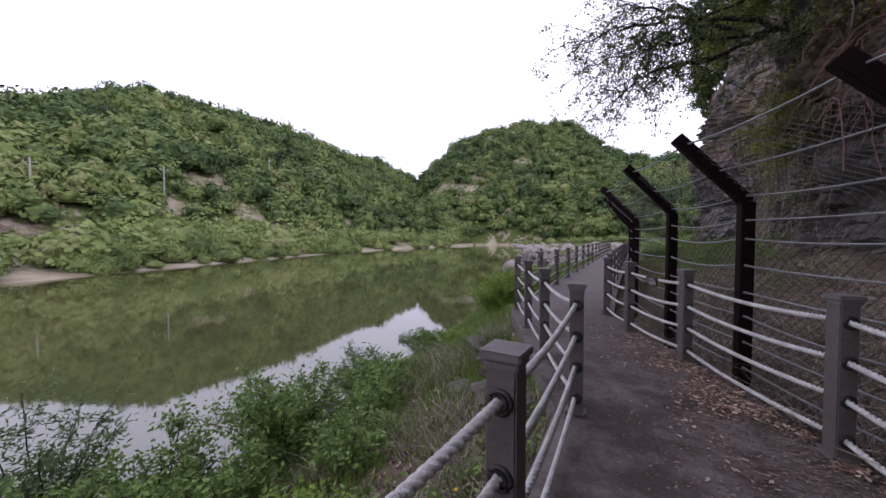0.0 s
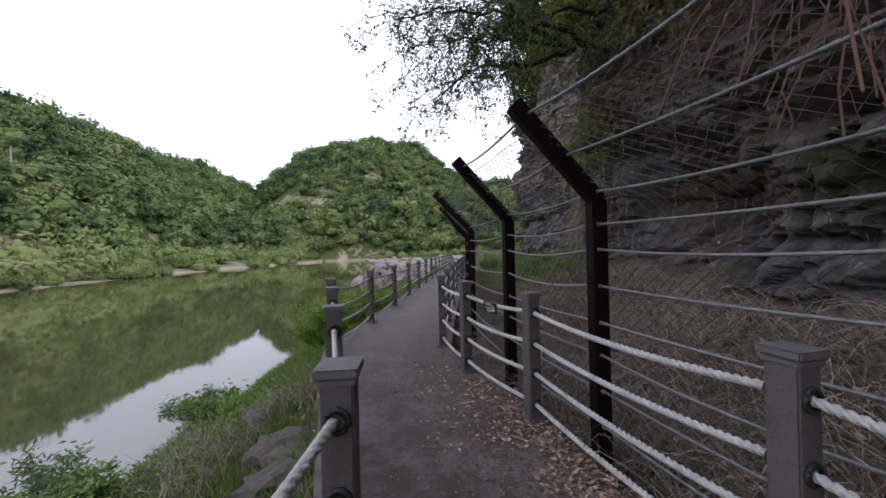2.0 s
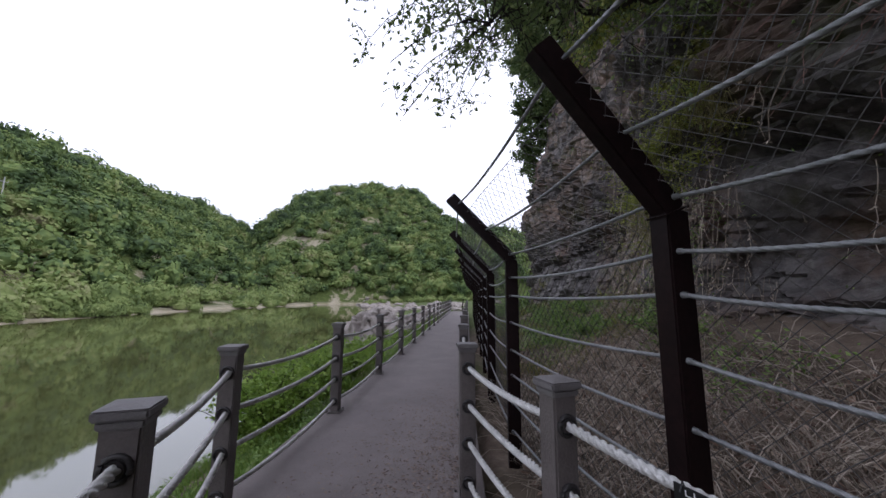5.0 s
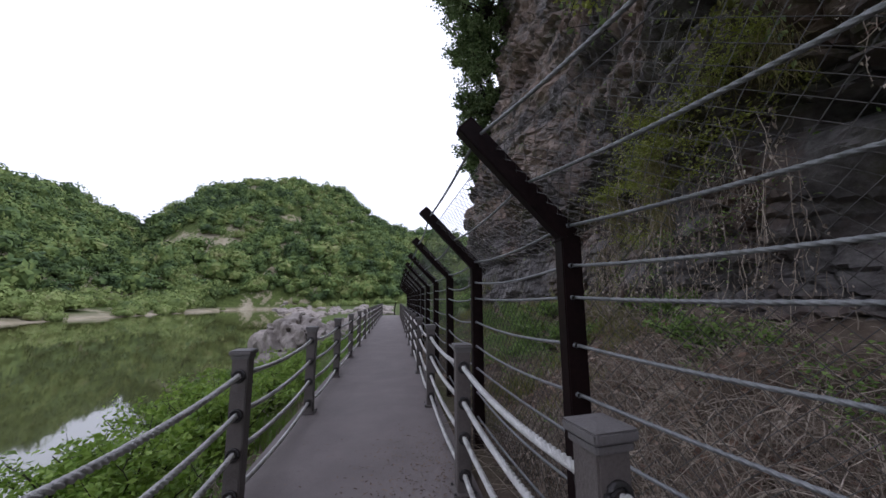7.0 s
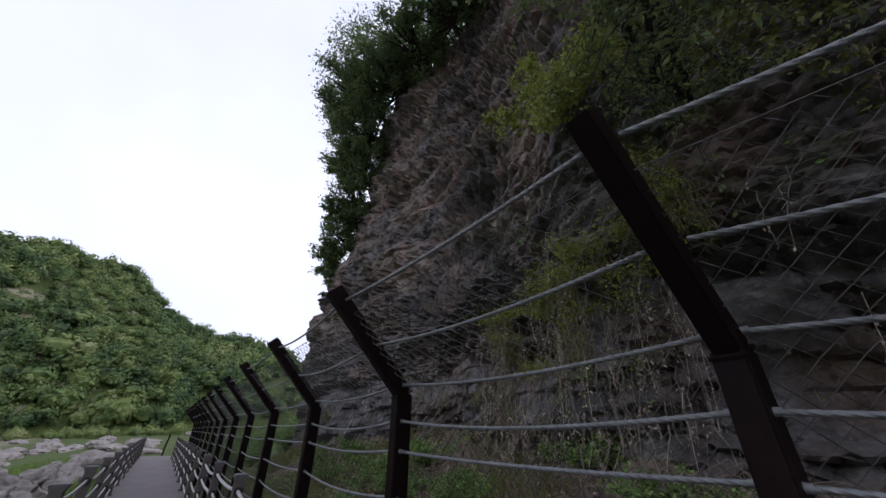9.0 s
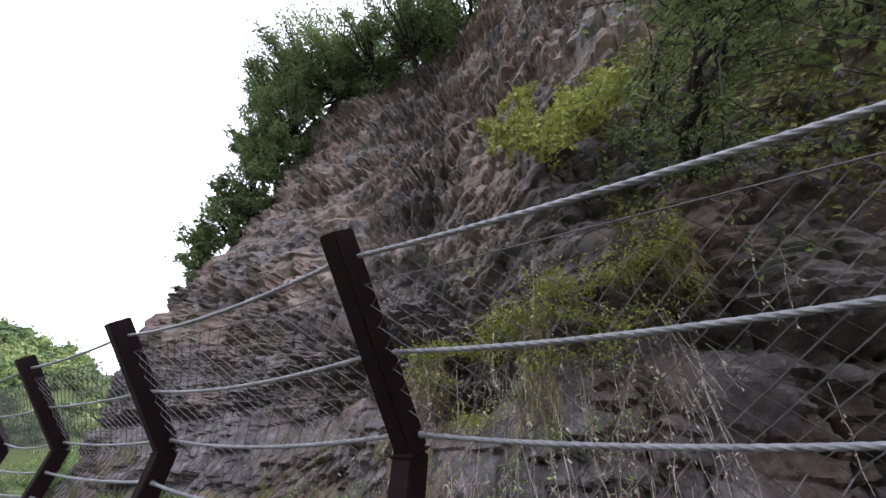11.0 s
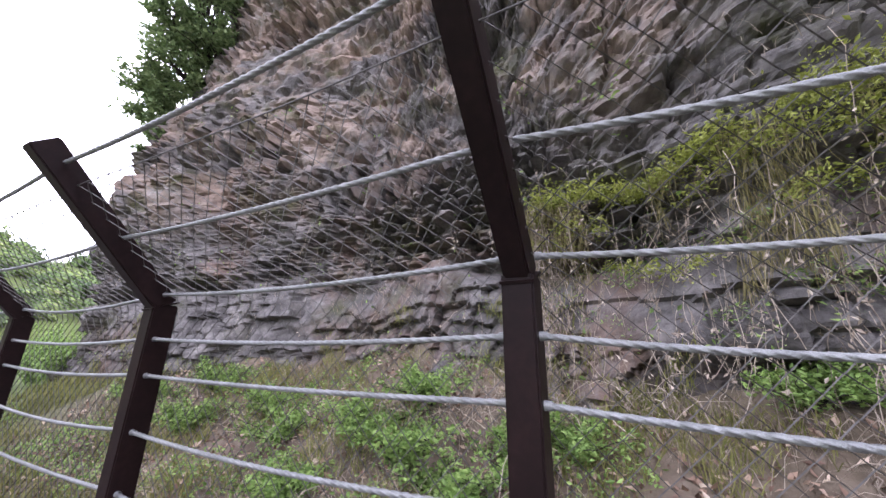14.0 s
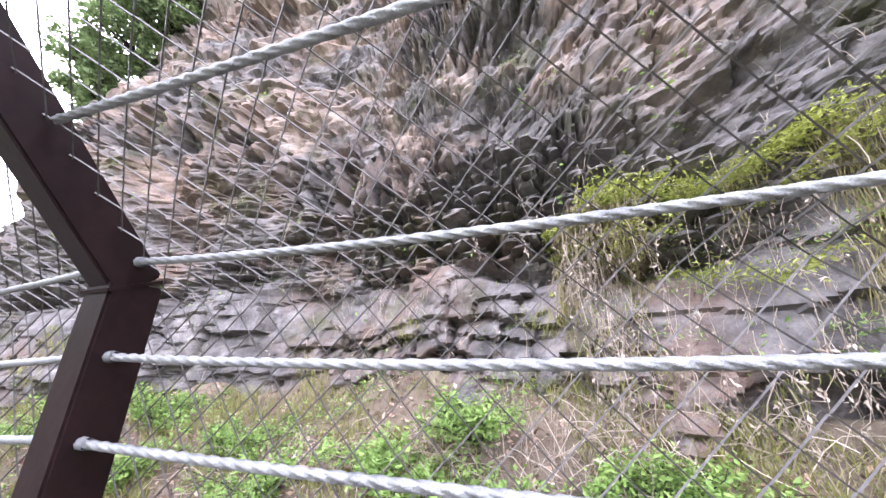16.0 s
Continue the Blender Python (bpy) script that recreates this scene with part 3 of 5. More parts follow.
def angle_at(points, k):
    a, b = Vector(points[max(0, k - 1)]), Vector(points[min(len(points) - 1, k + 1)])
    d = b - a
    return math.degrees(math.atan2(-d.x, d.y))


def build_railing(points, side):
    first, posts = None, []
    for k, (x, y) in enumerate(points):
        m = pose(x, y, 0, 0, 0, angle_at(points, k))
        if first is None:
            first = railing_post()
            tagged(first, "square brown-grey railing post with pointed cap beside the walkway", "railing post", "railing posts along the " + side + " side")
            first.matrix_basis = m
        else:
            copy_thing(first, m)
    for k in range(len(points) - 1):
        a, b = np.array(points[k]), np.array(points[k + 1])
        d = (b - a) / np.linalg.norm(b - a)
        y_mid = 0.5 * (a[1] + b[1])
        fine = y_mid < 18
        for j, z in enumerate(ROPE_Z):
            p0, p1 = (*(a + d * 0.068), z), (*(b - d * 0.068), z)
            sag = (0.035 + 0.03 * rnd2(k, j, 3.0)) * min(1.0, np.linalg.norm(b - a) / 2.2)
            geo = laid_rope(p0, p1, sag, 0.0205, 0.115, 3, 18 if y_mid < 9 else 12 if fine else 4, 5 if y_mid < 9 else 4 if fine else 2)
            tagged(new("railing_rope", np_mesh("railing_rope", *geo, M_ROPE, True)), "thick twisted white-grey rope strung between railing posts", "rope", "railing ropes")


build_railing(LEFT[1:], "river")
build_railing(RIGHT[1:], "cliff")


# ---- tall rockfall fence ----
CABLE_Z = (2.0, 1.74, 1.54, 1.25, 0.96, 0.70, 0.42, 0.14)
BEND_Z, ARM = 1.99, (0.66, 0.655)


def tube_bm(p, q, w, d, bm=None):
    """A square steel tube from p to q in the x-z plane."""
    p, q = Vector(p), Vector(q)
    v = q - p
    m = Matrix.Translation((p + q) / 2) @ Matrix.Rotation(math.atan2(v.x, v.z), 4, "Y") @ Matrix.Diagonal((w, d, v.length, 1))
    bm = bm or bmesh.new()
    made = bmesh.ops.create_cube(bm, size=1, matrix=m)
    bmesh.ops.bevel(bm, geom=list({e for k in made["verts"] for e in k.link_edges}), offset=0.007, segments=2, affect="EDGES")
    return bm


def fence_post():
    """A square tube with an arm welded on that leans out over the path."""
    thing = new("fence_post")
    shaft = part("shaft", bm_mesh("shaft", tube_bm((0, 0, -0.35), (0, 0, BEND_Z - 0.05), 0.132, 0.106), M_STEEL), thing)
    ux, uz = -ARM[0], ARM[1]
    part("arm", bm_mesh("arm", tube_bm((0.012, 0, BEND_Z - 0.055), (ux - 0.03, 0, BEND_Z + uz + 0.03), 0.130, 0.088), M_STEEL), thing, "angled upper arm of dark painted steel")
    bm = bmesh.new()
    bmesh.ops.create_cube(bm, size=1, matrix=Matrix.Translation((-0.004, 0, BEND_Z - 0.055)) @ Matrix.Rotation(radians(-22), 4, "Y") @ Matrix.Diagonal((0.148, 0.112, 0.01, 1)))
    part("joint_plate", bm_mesh("joint_plate", bm, M_STEEL), thing)
    for z in CABLE_Z:
        for s in (-1, 1):
            v, f = tube([(-0.02, s * 0.054, z), (-0.02, s * 0.078, z)], [0.0155, 0.014], 8)
            part("cable_ferrule", np_mesh("cable_ferrule", v, f, M_CABLE, True), shaft, "galvanised cable ferrule")
    return thing


TURN = {0: 8.0, 1: 3.0, 2: 16.0, 3: 20.0}


def fence_turn(k):
    """Degrees by which post k and its arm are turned about the upright."""
    return TURN.get(k, 0.5)


def out_dir(k):
    """Unit vector along the fence at post k, and the one pointing over the path."""
    t = radians(fence_turn(k))
    d = np.array([-math.sin(t), math.cos(t)])
    return d, np.array([-d[1], d[0]])


first_post = None
for k, (x, y) in enumerate(FENCE):
    m = pose(x, y, 0, 0, 0, fence_turn(k))
    if first_post is None:
        first_post = tagged(fence_post(), "tall dark brown steel fence post with arm leaning over the path", "fence post", "rockfall fence posts")
        first_post.matrix_basis = m
    else:
        copy_thing(first_post, m)

ARM_CABLES = ((0.60, 0.60), (0.29, 0.29))
for k in range(len(FENCE) - 1):
    (d0, o0), (d1, o1) = out_dir(k), out_dir(k + 1)
    a, b = np.array(FENCE[k]), np.array(FENCE[k + 1])
    run = (b - a) / np.linalg.norm(b - a)
    near = 1 <= k <= 8
    rows = [(0.02, z, 0.01 + 0.05 * rnd2(k, z * 10, 4.0)) for z in CABLE_Z] + [(ox, BEND_Z + oz, 0.02 + 0.05 * rnd2(k, oz * 10, 6.0)) for ox, oz in ARM_CABLES]
    for ox, z, sag in rows:
        p0, p1 = a + o0 * ox + run * 0.066, b + o1 * ox - run * 0.066
        geo = laid_rope((*p0, z), (*p1, z), sag, 0.0108, 0.17, 4, (16 if 2 <= k <= 6 else 10) if near else 4, 5 if 3 <= k <= 6 else 4 if near else 2)
        tagged(new("fence_cable", np_mesh("fence_cable", *geo, M_CABLE, True)), "twisted galvanised wire rope strung between fence posts", "cable", "rockfall fence cables")

# chain link behind the posts and along the arms, bay by bay
PITCH = 0.10


def chain_link(k):
    (d0, o0), (d1, o1) = out_dir(k), out_dir(k + 1)
    a, b = np.array(FENCE[k]), np.array(FENCE[k + 1])
    n = int(round(np.linalg.norm(b - a) / PITCH))
    h1 = BEND_Z + 0.02
    arm = math.hypot(*ARM) - 0.08
    m = int((h1 + arm) / (PITCH / 2))
    i, j = np.meshgrid(np.arange(n + 1), np.arange(m + 1), indexing="ij")
    zig = np.where(j % 2 == 0, 0.0, 1.0)
    out = []
    for s in (0, 1):
        u = np.clip((i + (0.49 * zig if s == 0 else 1 - 0.49 * zig)) / n, 0, 1)
        h = j * PITCH / 2
        low = np.minimum(h, h1)
        hi = np.clip(h - h1, 0, None)
        base = a + (b - a) * u[..., None]
        o = o0 + (o1 - o0) * u[..., None]
        wob = 0.02 * (smooth_noise(u * 3 + k * 7, h * 2.0, 2.0) - 0.5) * 2
        xy = base + o * (-0.075 + hi * 0.70 + wob)[..., None]
        z = low - 0.1 + hi * 0.70
        out.append(np.concatenate([xy, z[..., None]], -1))
    pieces = []
    r = 0.0025 if k < 9 else 0.003
    for s, P in enumerate(out):
        for q in P:
            pieces.append(tube(q, r, 3))
    thing = tagged(new("chain_link_panel"), "rusty grey chain link netting stretched behind fence posts", "wire netting", "chain link bays")
    part("netting", np_mesh("netting", *join(pieces), M_MESH), thing)
    for name, col in (("top_wire", -1), ("bottom_wire", 0)):
        part(name, np_mesh(name, *tube((out[0][:, col] + out[1][:, col]) / 2, 0.003, 5), M_MESH), thing)


for k in range(min(len(FENCE) - 1, 12)):
    chain_link(k)

# ---- cliff ----
def build_cliff():
    ys = np.concatenate([np.arange(-14, 4, 0.22), np.arange(4, 9, 0.06), np.arange(9, 18, 0.042), np.arange(18, 34, 0.11)])
    zs = np.concatenate([np.arange(-0.8, 6.6, 0.042), np.arange(6.6, 9.5, 0.07), np.arange(9.5, 26, 0.14)])
    Y, Z = np.meshgrid(ys, zs, indexing="ij")
    w = 0.35 * fractal(Y / 1.7, Z / 1.7, 21.0)
    lean = np.interp(Z, [-1, 1.5, 3.2, 4.8, 8, 13, 22, 26], [0.0, 0.15, 0.55, 0.35, 0.95, 1.9, 2.8, 3.4])
    X = cliff_base(Y) + lean + 0.9 * fractal(Y / 5.0, Z / 4.0, 11.0) + 0.35 * fractal(Y / 1.3, Z / 1.3, 12.0) + 0.55 * fractal(Y / 2.4, Z / 0.9, 13.0) * np.clip((Z - 3.0) / 1.5, 0, 1)
    # massive lower beds, cracked here and there into smaller blocks
    crack = np.clip(fractal(Y / 1.9, Z / 1.4, 23.0) * 3 + 0.75, 0, 1)
    v, du, dv, gap = blocks((Y + 1.4 * w) / 1.35, (Z + 0.9 * w) / 0.8, 1.0)
    low = 0.34 * (v - 0.5) + 0.12 * du + 0.10 * dv + 0.16 * crack * np.exp(-gap / 0.05)
    v, du, dv, gap = blocks((Y + 0.5 * w) / 0.34 + 3, (Z + 0.5 * w) / 0.27, 6.0)
    low = low + crack * (0.26 * (v - 0.5) + 0.14 * dv + 0.10 * du + 0.10 * np.exp(-gap / 0.10))
    low = low + 0.10 * fractal(Y / 0.45, Z / 0.4, 24.0)
    # thin slabs
    v, du, dv, gap = blocks((Y + w) / 0.36, (Z + 0.25 * w + 0.05 * np.sin(Y * 2)) / 0.115, 2.0)
    slab = 0.62 * (v - 0.5) + 0.10 * dv + 0.42 * np.exp(-gap / 0.10)
    # fanned columns, broken short
    th = np.radians(18 + 22 * np.sin(Y * 0.33 + 1.0) + 14 * fractal(Y / 3.0, Z / 3.0, 31.0))
    a, b = Y * np.cos(th) + Z * np.sin(th), -Y * np.sin(th) + Z * np.cos(th)
    v, du, dv, gap = blocks((a + 0.6 * w) / 0.55, (b + 0.3 * w) / 0.33, 3.0)
    col = 0.62 * (v - 0.5) + 0.30 * du - 0.12 * dv + 0.22 * np.exp(-gap / 0.12) + 0.4 * np.exp(-gap / 0.16) * np.clip(fractal(Y / 1.1 + 5, Z / 0.8, 35.0) * 4 - 0.4, 0, 1)
    v, du, dv, gap = blocks((a - w) / 0.21, (b - 0.3 * w) / 0.15, 4.0)
    col = col + (0.14 * (v - 0.5) + 0.05 * du) * np.clip(fractal(Y / 0.8, Z / 0.8, 33.0) * 3 + 0.6, 0, 1)
    edge_ab = 3.3 + 0.5 * fractal(Y / 2.5, Y * 0, 41.0)
    edge_bc = 4.9 + 0.9 * fractal(Y / 3.0, Y * 0, 43.0)
    k1 = np.clip((Z - edge_ab) / 0.15 + 0.5, 0, 1)
    k2 = np.clip((Z - edge_bc) / 0.25 + 0.5, 0, 1)
    massive = np.clip(fractal(Y / 3.6 + 9, Z / 2.4, 51.0) * 6 + 0.25, 0, 1)
    massive = np.maximum(massive, np.clip(2.0 * np.exp(-((Y - 10.6) / 1.7) ** 2 - ((Z - 5.0) / 1.3) ** 2), 0, 1))
    X = X + (1 - k1) * low + k1 * (1 - k2) * (slab * (1 - 0.8 * massive) + 0.4 * low) + k2 * (col * (1 - 0.75 * massive) + 0.5 * low * massive)
    X = X + 0.6 * np.exp(-((Z - edge_ab + 0.16) / 0.15) ** 2) * np.clip(fractal(Y / 1.6, Y * 0, 61.0) * 2 + 0.6, 0, 1)
    # the upper rock leans out over the first bays of the fence
    # the lean is deepened to keep sky light off the face below
    X = X - (1.3 * np.clip((9.2 - Y) / 2.2, 0, 1) + 1.0 * np.clip((6.4 - Y) / 1.5, 0, 1)) * np.clip((Z - 4.5) / 3.0, 0, 1)
    # dark hollows under the lowest beds
    X = X + 1.5 * np.exp(-((Y - 7.9) / 1.9) ** 2) * np.exp(-((Z - 1.9) / 0.85) ** 2) + 0.8 * np.exp(-((Y - 11.0) / 0.8) ** 2) * np.exp(-((Z - 1.25) / 0.5) ** 2)
    X = X + 0.5 * np.clip(fractal(Y / 0.9, Z / 0.45, 81.0) - 0.42, 0, 1) * 2.2
    P = np.stack([X, Y + 0.05 * fractal(Y / 0.3, Z / 0.3, 71.0), Z], -1).reshape(-1, 3)
    f = grid_faces(len(ys), len(zs))[:, ::-1]
    top0 = len(P)
    n, m = len(ys), len(zs)
    rim = P.reshape(n, m, 3)[:, -1]
    back = rim + np.array([40.0, 0, 1.0])
    P = np.concatenate([P, back])
    i = np.arange(n - 1)
    lid = np.stack([i * m + m - 1, top0 + i, top0 + i + 1, (i + 1) * m + m - 1], -1)
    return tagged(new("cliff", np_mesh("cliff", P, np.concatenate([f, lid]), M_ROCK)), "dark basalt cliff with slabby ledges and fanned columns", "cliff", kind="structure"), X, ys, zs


cliff, CLIFF_X, CLIFF_Y, CLIFF_Z = build_cliff()


def cliff_at(y, z):
    i, j = np.clip(np.searchsorted(CLIFF_Y, y), 0, len(CLIFF_Y) - 1), np.clip(np.searchsorted(CLIFF_Z, z), 0, len(CLIFF_Z) - 1)
    return CLIFF_X[i, j]


# ---- far woods ----
def lumpy_sphere(level, gen):
    """One crown of unit size: a ball broken into leafy lumps, flat below."""
    bm = bmesh.new()
    bmesh.ops.create_icosphere(bm, subdivisions=level, radius=1)
    v = np.array([x.co[:] for x in bm.verts])
    f = np.array([[x.index for x in p.verts] for p in bm.faces])
    bm.free()
    c = gen.normal(size=(9, 3))
    c[:, 2] = np.abs(c[:, 2])
    c /= np.linalg.norm(c, axis=1, keepdims=True)
    lobe = np.max(v @ c.T, axis=1)
    r = 0.62 + 0.42 * np.clip((lobe - 0.55) / 0.45, 0, 1) ** 0.7 + gen.uniform(-0.14, 0.14, len(v))
    v = v * r[:, None]
    v[:, 2] = np.where(v[:, 2] < 0, v[:, 2] * 0.6, v[:, 2] * 0.9)
    return v, f


def clump_cards(at, size, gen):
    """Small leafy flakes lying roughly along a crown's surface."""
    k = len(at)
    out = at / (np.linalg.norm(at, axis=1, keepdims=True) + 1e-9) + gen.normal(0, 0.38, (k, 3))
    out /= np.linalg.norm(out, axis=1, keepdims=True)
    w = np.cross(out, gen.normal(size=(k, 3)))
    w /= np.linalg.norm(w, axis=1, keepdims=True) + 1e-9
    d = np.cross(out, w)
    sz = (size * gen.uniform(0.6, 1.4, k))[:, None]
    v = np.stack([at - d * sz, at + w * sz * 0.7 - out * sz * 0.15, at + d * sz, at - w * sz * 0.7 - out * sz * 0.15], 1)
    f = np.arange(4 * k).reshape(k, 4)
    return v.reshape(-1, 3), np.concatenate([f[:, [0, 1, 2]], f[:, [0, 2, 3]]])


def scatter_crowns(places, sizes, level, cards, gen):
    """Many crowns in one mesh; leafy flakes cover each and break its outline."""
    protos = []
    for _ in range(10):
        fine, _ = lumpy_sphere(4, gen)
        v, f = lumpy_sphere(level, gen)
        fine = fine[fine[:, 2] > -0.3]
        pick = fine[gen.integers(0, len(fine), cards)] * gen.uniform(0.80, 1.06, (cards, 1))
        lv, tri = clump_cards(pick, 0.13 if level < 2 else 0.10, gen)
        protos.append((np.concatenate([v * 0.72, lv]), np.concatenate([f, tri + len(v)])))
    vs, fs, base = [], [], 0
    for p, s in zip(places, sizes):
        v, f = protos[gen.integers(10)]
        an = gen.uniform(0, 6.283)
        c, sn = math.cos(an), math.sin(an)
        rot = np.array([[c, -sn, 0], [sn, c, 0], [0, 0, 1]])
        sc = np.array([s * gen.uniform(0.75, 1.35), s * gen.uniform(0.8, 1.3), s * gen.uniform(0.65, 1.35)])
        vs.append((v @ rot.T) * sc + p)
        fs.append(f + base)
        base += len(v)
    return np.concatenate(vs), np.concatenate(fs)


def woods():
    gen = np.random.default_rng(11)
    pts, sizes = [], []
    tries = 19000
    az = gen.uniform(-112, 34, tries)
    rr = gen.uniform(60, 330, tries) ** 1.0
    x, y = 1 + rr * np.sin(np.radians(az)), 3 + rr * np.cos(np.radians(az))
    h = hill(x, y)
    g = ground_z(x, y)
    bare = fractal(x / 32.0, y / 32.0, 77.0) + 0.5 * np.clip((14 - h) / 20, 0, 1) * np.where(x > -70, 1, 0)
    keep = (h > 1.5) & (bare < np.where(az < -32, 0.5, 0.30)) & (x < 170) & (rr < np.where(az < -32, 212 / np.maximum(0.45, np.sin(np.radians(np.clip(-az, 10, 120)))), 300))
    # thin out with distance so that crowns stay about as dense on the slope
    keep &= gen.uniform(0, 1, tries) < np.clip(rr / 300, 0.3, 1)
    x, y, g, h = x[keep], y[keep], g[keep], h[keep]
    s = 1.7 + 4.4 * gen.beta(1.5, 2.2, len(x)) * (1 + 0.5 * fractal(x / 25.0, y / 25.0, 78.0))
    p = np.stack([x, y, g + s * gen.uniform(0.15, 0.75, len(s))], 1)
    return scatter_crowns(p, s, 1, 150, gen)


wv, wf = woods()
tagged(new("far_woods", np_mesh("far_woods", wv, wf, M_CROWN)), "dense green spring woodland covering the far hills", "woods", kind="stuff")


def riverside():
    gen = np.random.default_rng(13)
    n = 760
    y = gen.uniform(-70, 175, n)
    fs = far_shore(y)
    back = gen.exponential(12, n) + 0.6
    x = fs - back
    clump = fractal(x / 14.0, y / 14.0, 15.0)
    keep = (clump > 0.03) & (back < 34)
    x, y, back = x[keep], y[keep], back[keep]
    rim = 130
    yr, br = gen.uniform(-25, 90, rim), gen.uniform(0.2, 6.5, rim)
    xr = far_shore(yr) - br
    ok = fractal(xr / 9.0, yr / 9.0, 17.0) > -0.12
    x, y, back = np.concatenate([x, xr[ok]]), np.concatenate([y, yr[ok]]), np.concatenate([back, br[ok]])
    s = np.where(back < 5, gen.uniform(0.9, 2.3, len(x)), gen.uniform(2.0, 5.0, len(x)))
    p = np.stack([x, y, ground_z(x, y) + s * 0.3], 1)
    n = 90
    y2 = gen.uniform(150, 196, n)
    x2 = gen.uniform(-66, 6, n)
    ok = (y2 > 183) | (x2 > near_shore(y2) + 2)
    x2, y2 = x2[ok], y2[ok]
    s2 = gen.uniform(1.0, 2.6, len(x2))
    p2 = np.stack([x2, y2, ground_z(x2, y2) + s2 * 0.4], 1)
    return scatter_crowns(np.concatenate([p, p2]), np.concatenate([s, s2]), 2, 420, gen)


wv, wf = riverside()
tagged(new("riverside_bushes", np_mesh("riverside_bushes", wv, wf, M_WILLOW)), "pale green willow bushes along the far river bank", "bushes", kind="stuff")

# ---- boulders and stones ----
def stone_mesh(name, sx, sy, sz, seed, mat, fine=4, rough=0.35):
    bm = bmesh.new()
    bmesh.ops.create_icosphere(bm, subdivisions=fine, radius=1)
    v = np.array([x.co[:] for x in bm.verts])
    f = np.array([[x.index for x in p.verts] for p in bm.faces])
    bm.free()
    a, b = np.arctan2(v[:, 1], v[:, 0]), v[:, 2]
    val, du, dv, gap = blocks(v[:, 0] * 2.2 + 5 + v[:, 2] * 0.8, v[:, 1] * 2.2 + 7 - v[:, 2] * 1.1, seed)
    d = 1 + rough * (fractal(v[:, 0] * 1.7 + seed, v[:, 1] * 1.7 + v[:, 2], seed) * 0.9 + 0.5 * (val - 0.5) + 0.25 * du) - 0.10 * np.exp(-gap / 0.09)
    v = v * d[:, None] * np.array([sx, sy, sz])
    return np_mesh(name, v, f, mat)


for x, y, z, sx, sy, sz, an in [(-5.2, 29.0, -1.0, 1.9, 3.4, 1.55, 14), (-3.2, 27.0, -1.0, 1.1, 1.7, 1.0, -10), (-4.4, 22.5, -1.5, 1.0, 1.2, 0.75, 30), (-3.2, 33.0, -0.9, 1.4, 2.2, 1.1, 5)]:
    ob = tagged(new("boulder", stone_mesh("boulder", sx, sy, sz, x * 3.1 + y, M_BOULDER, 5, 0.42)), "pale grey weathered boulder at the river edge", "boulder", "boulders at the river edge")
    ob.matrix_basis = pose(x, y, z, 0, 0, an)

gen = np.random.default_rng(21)
for k in range(70):
    y = gen.uniform(38, 175)
    x = float(near_shore(y)) + gen.exponential(9) + 0.5
    if y < 44 and x > -2 or x > 14:
        continue
    s = gen.uniform(0.4, 1.6)
    ob = tagged(new("beach_rock", stone_mesh("beach_rock", s * gen.uniform(0.8, 1.6), s, s * gen.uniform(0.4, 0.8), k * 1.7, M_BOULDER, 3, 0.45)), "grey rock lying on the gravel river beach", "rock", "rocks on the beach")
    ob.matrix_basis = pose(x, y, float(ground_z(np.array([x]), np.array([y]))[0]) + 0.1 * s, 0, 0, gen.uniform(0, 360))
for x, y, s in [(-3.7, 4.6, 0.34), (0.55, 3.5, 0.30), (0.35, 4.2, 0.24), (0.9, 3.1, 0.22), (0.1, 4.7, 0.26), (-0.2, 3.9, 0.2), (-0.6, 5.5, 0.24), (-3.9, 6.6, 0.25)]:
    ob = tagged(new("stone", stone_mesh("stone", s * 1.4, s, s * 0.6, x * 7 + y, M_STONE, 3, 0.4)), "half-buried grey stone on the grassy bank", "stone", "stones on the bank")
    ob.matrix_basis = pose(x, y, float(ground_z(np.array([x]), np.array([y]))[0]) + 0.05, 0, 0, x * 90)


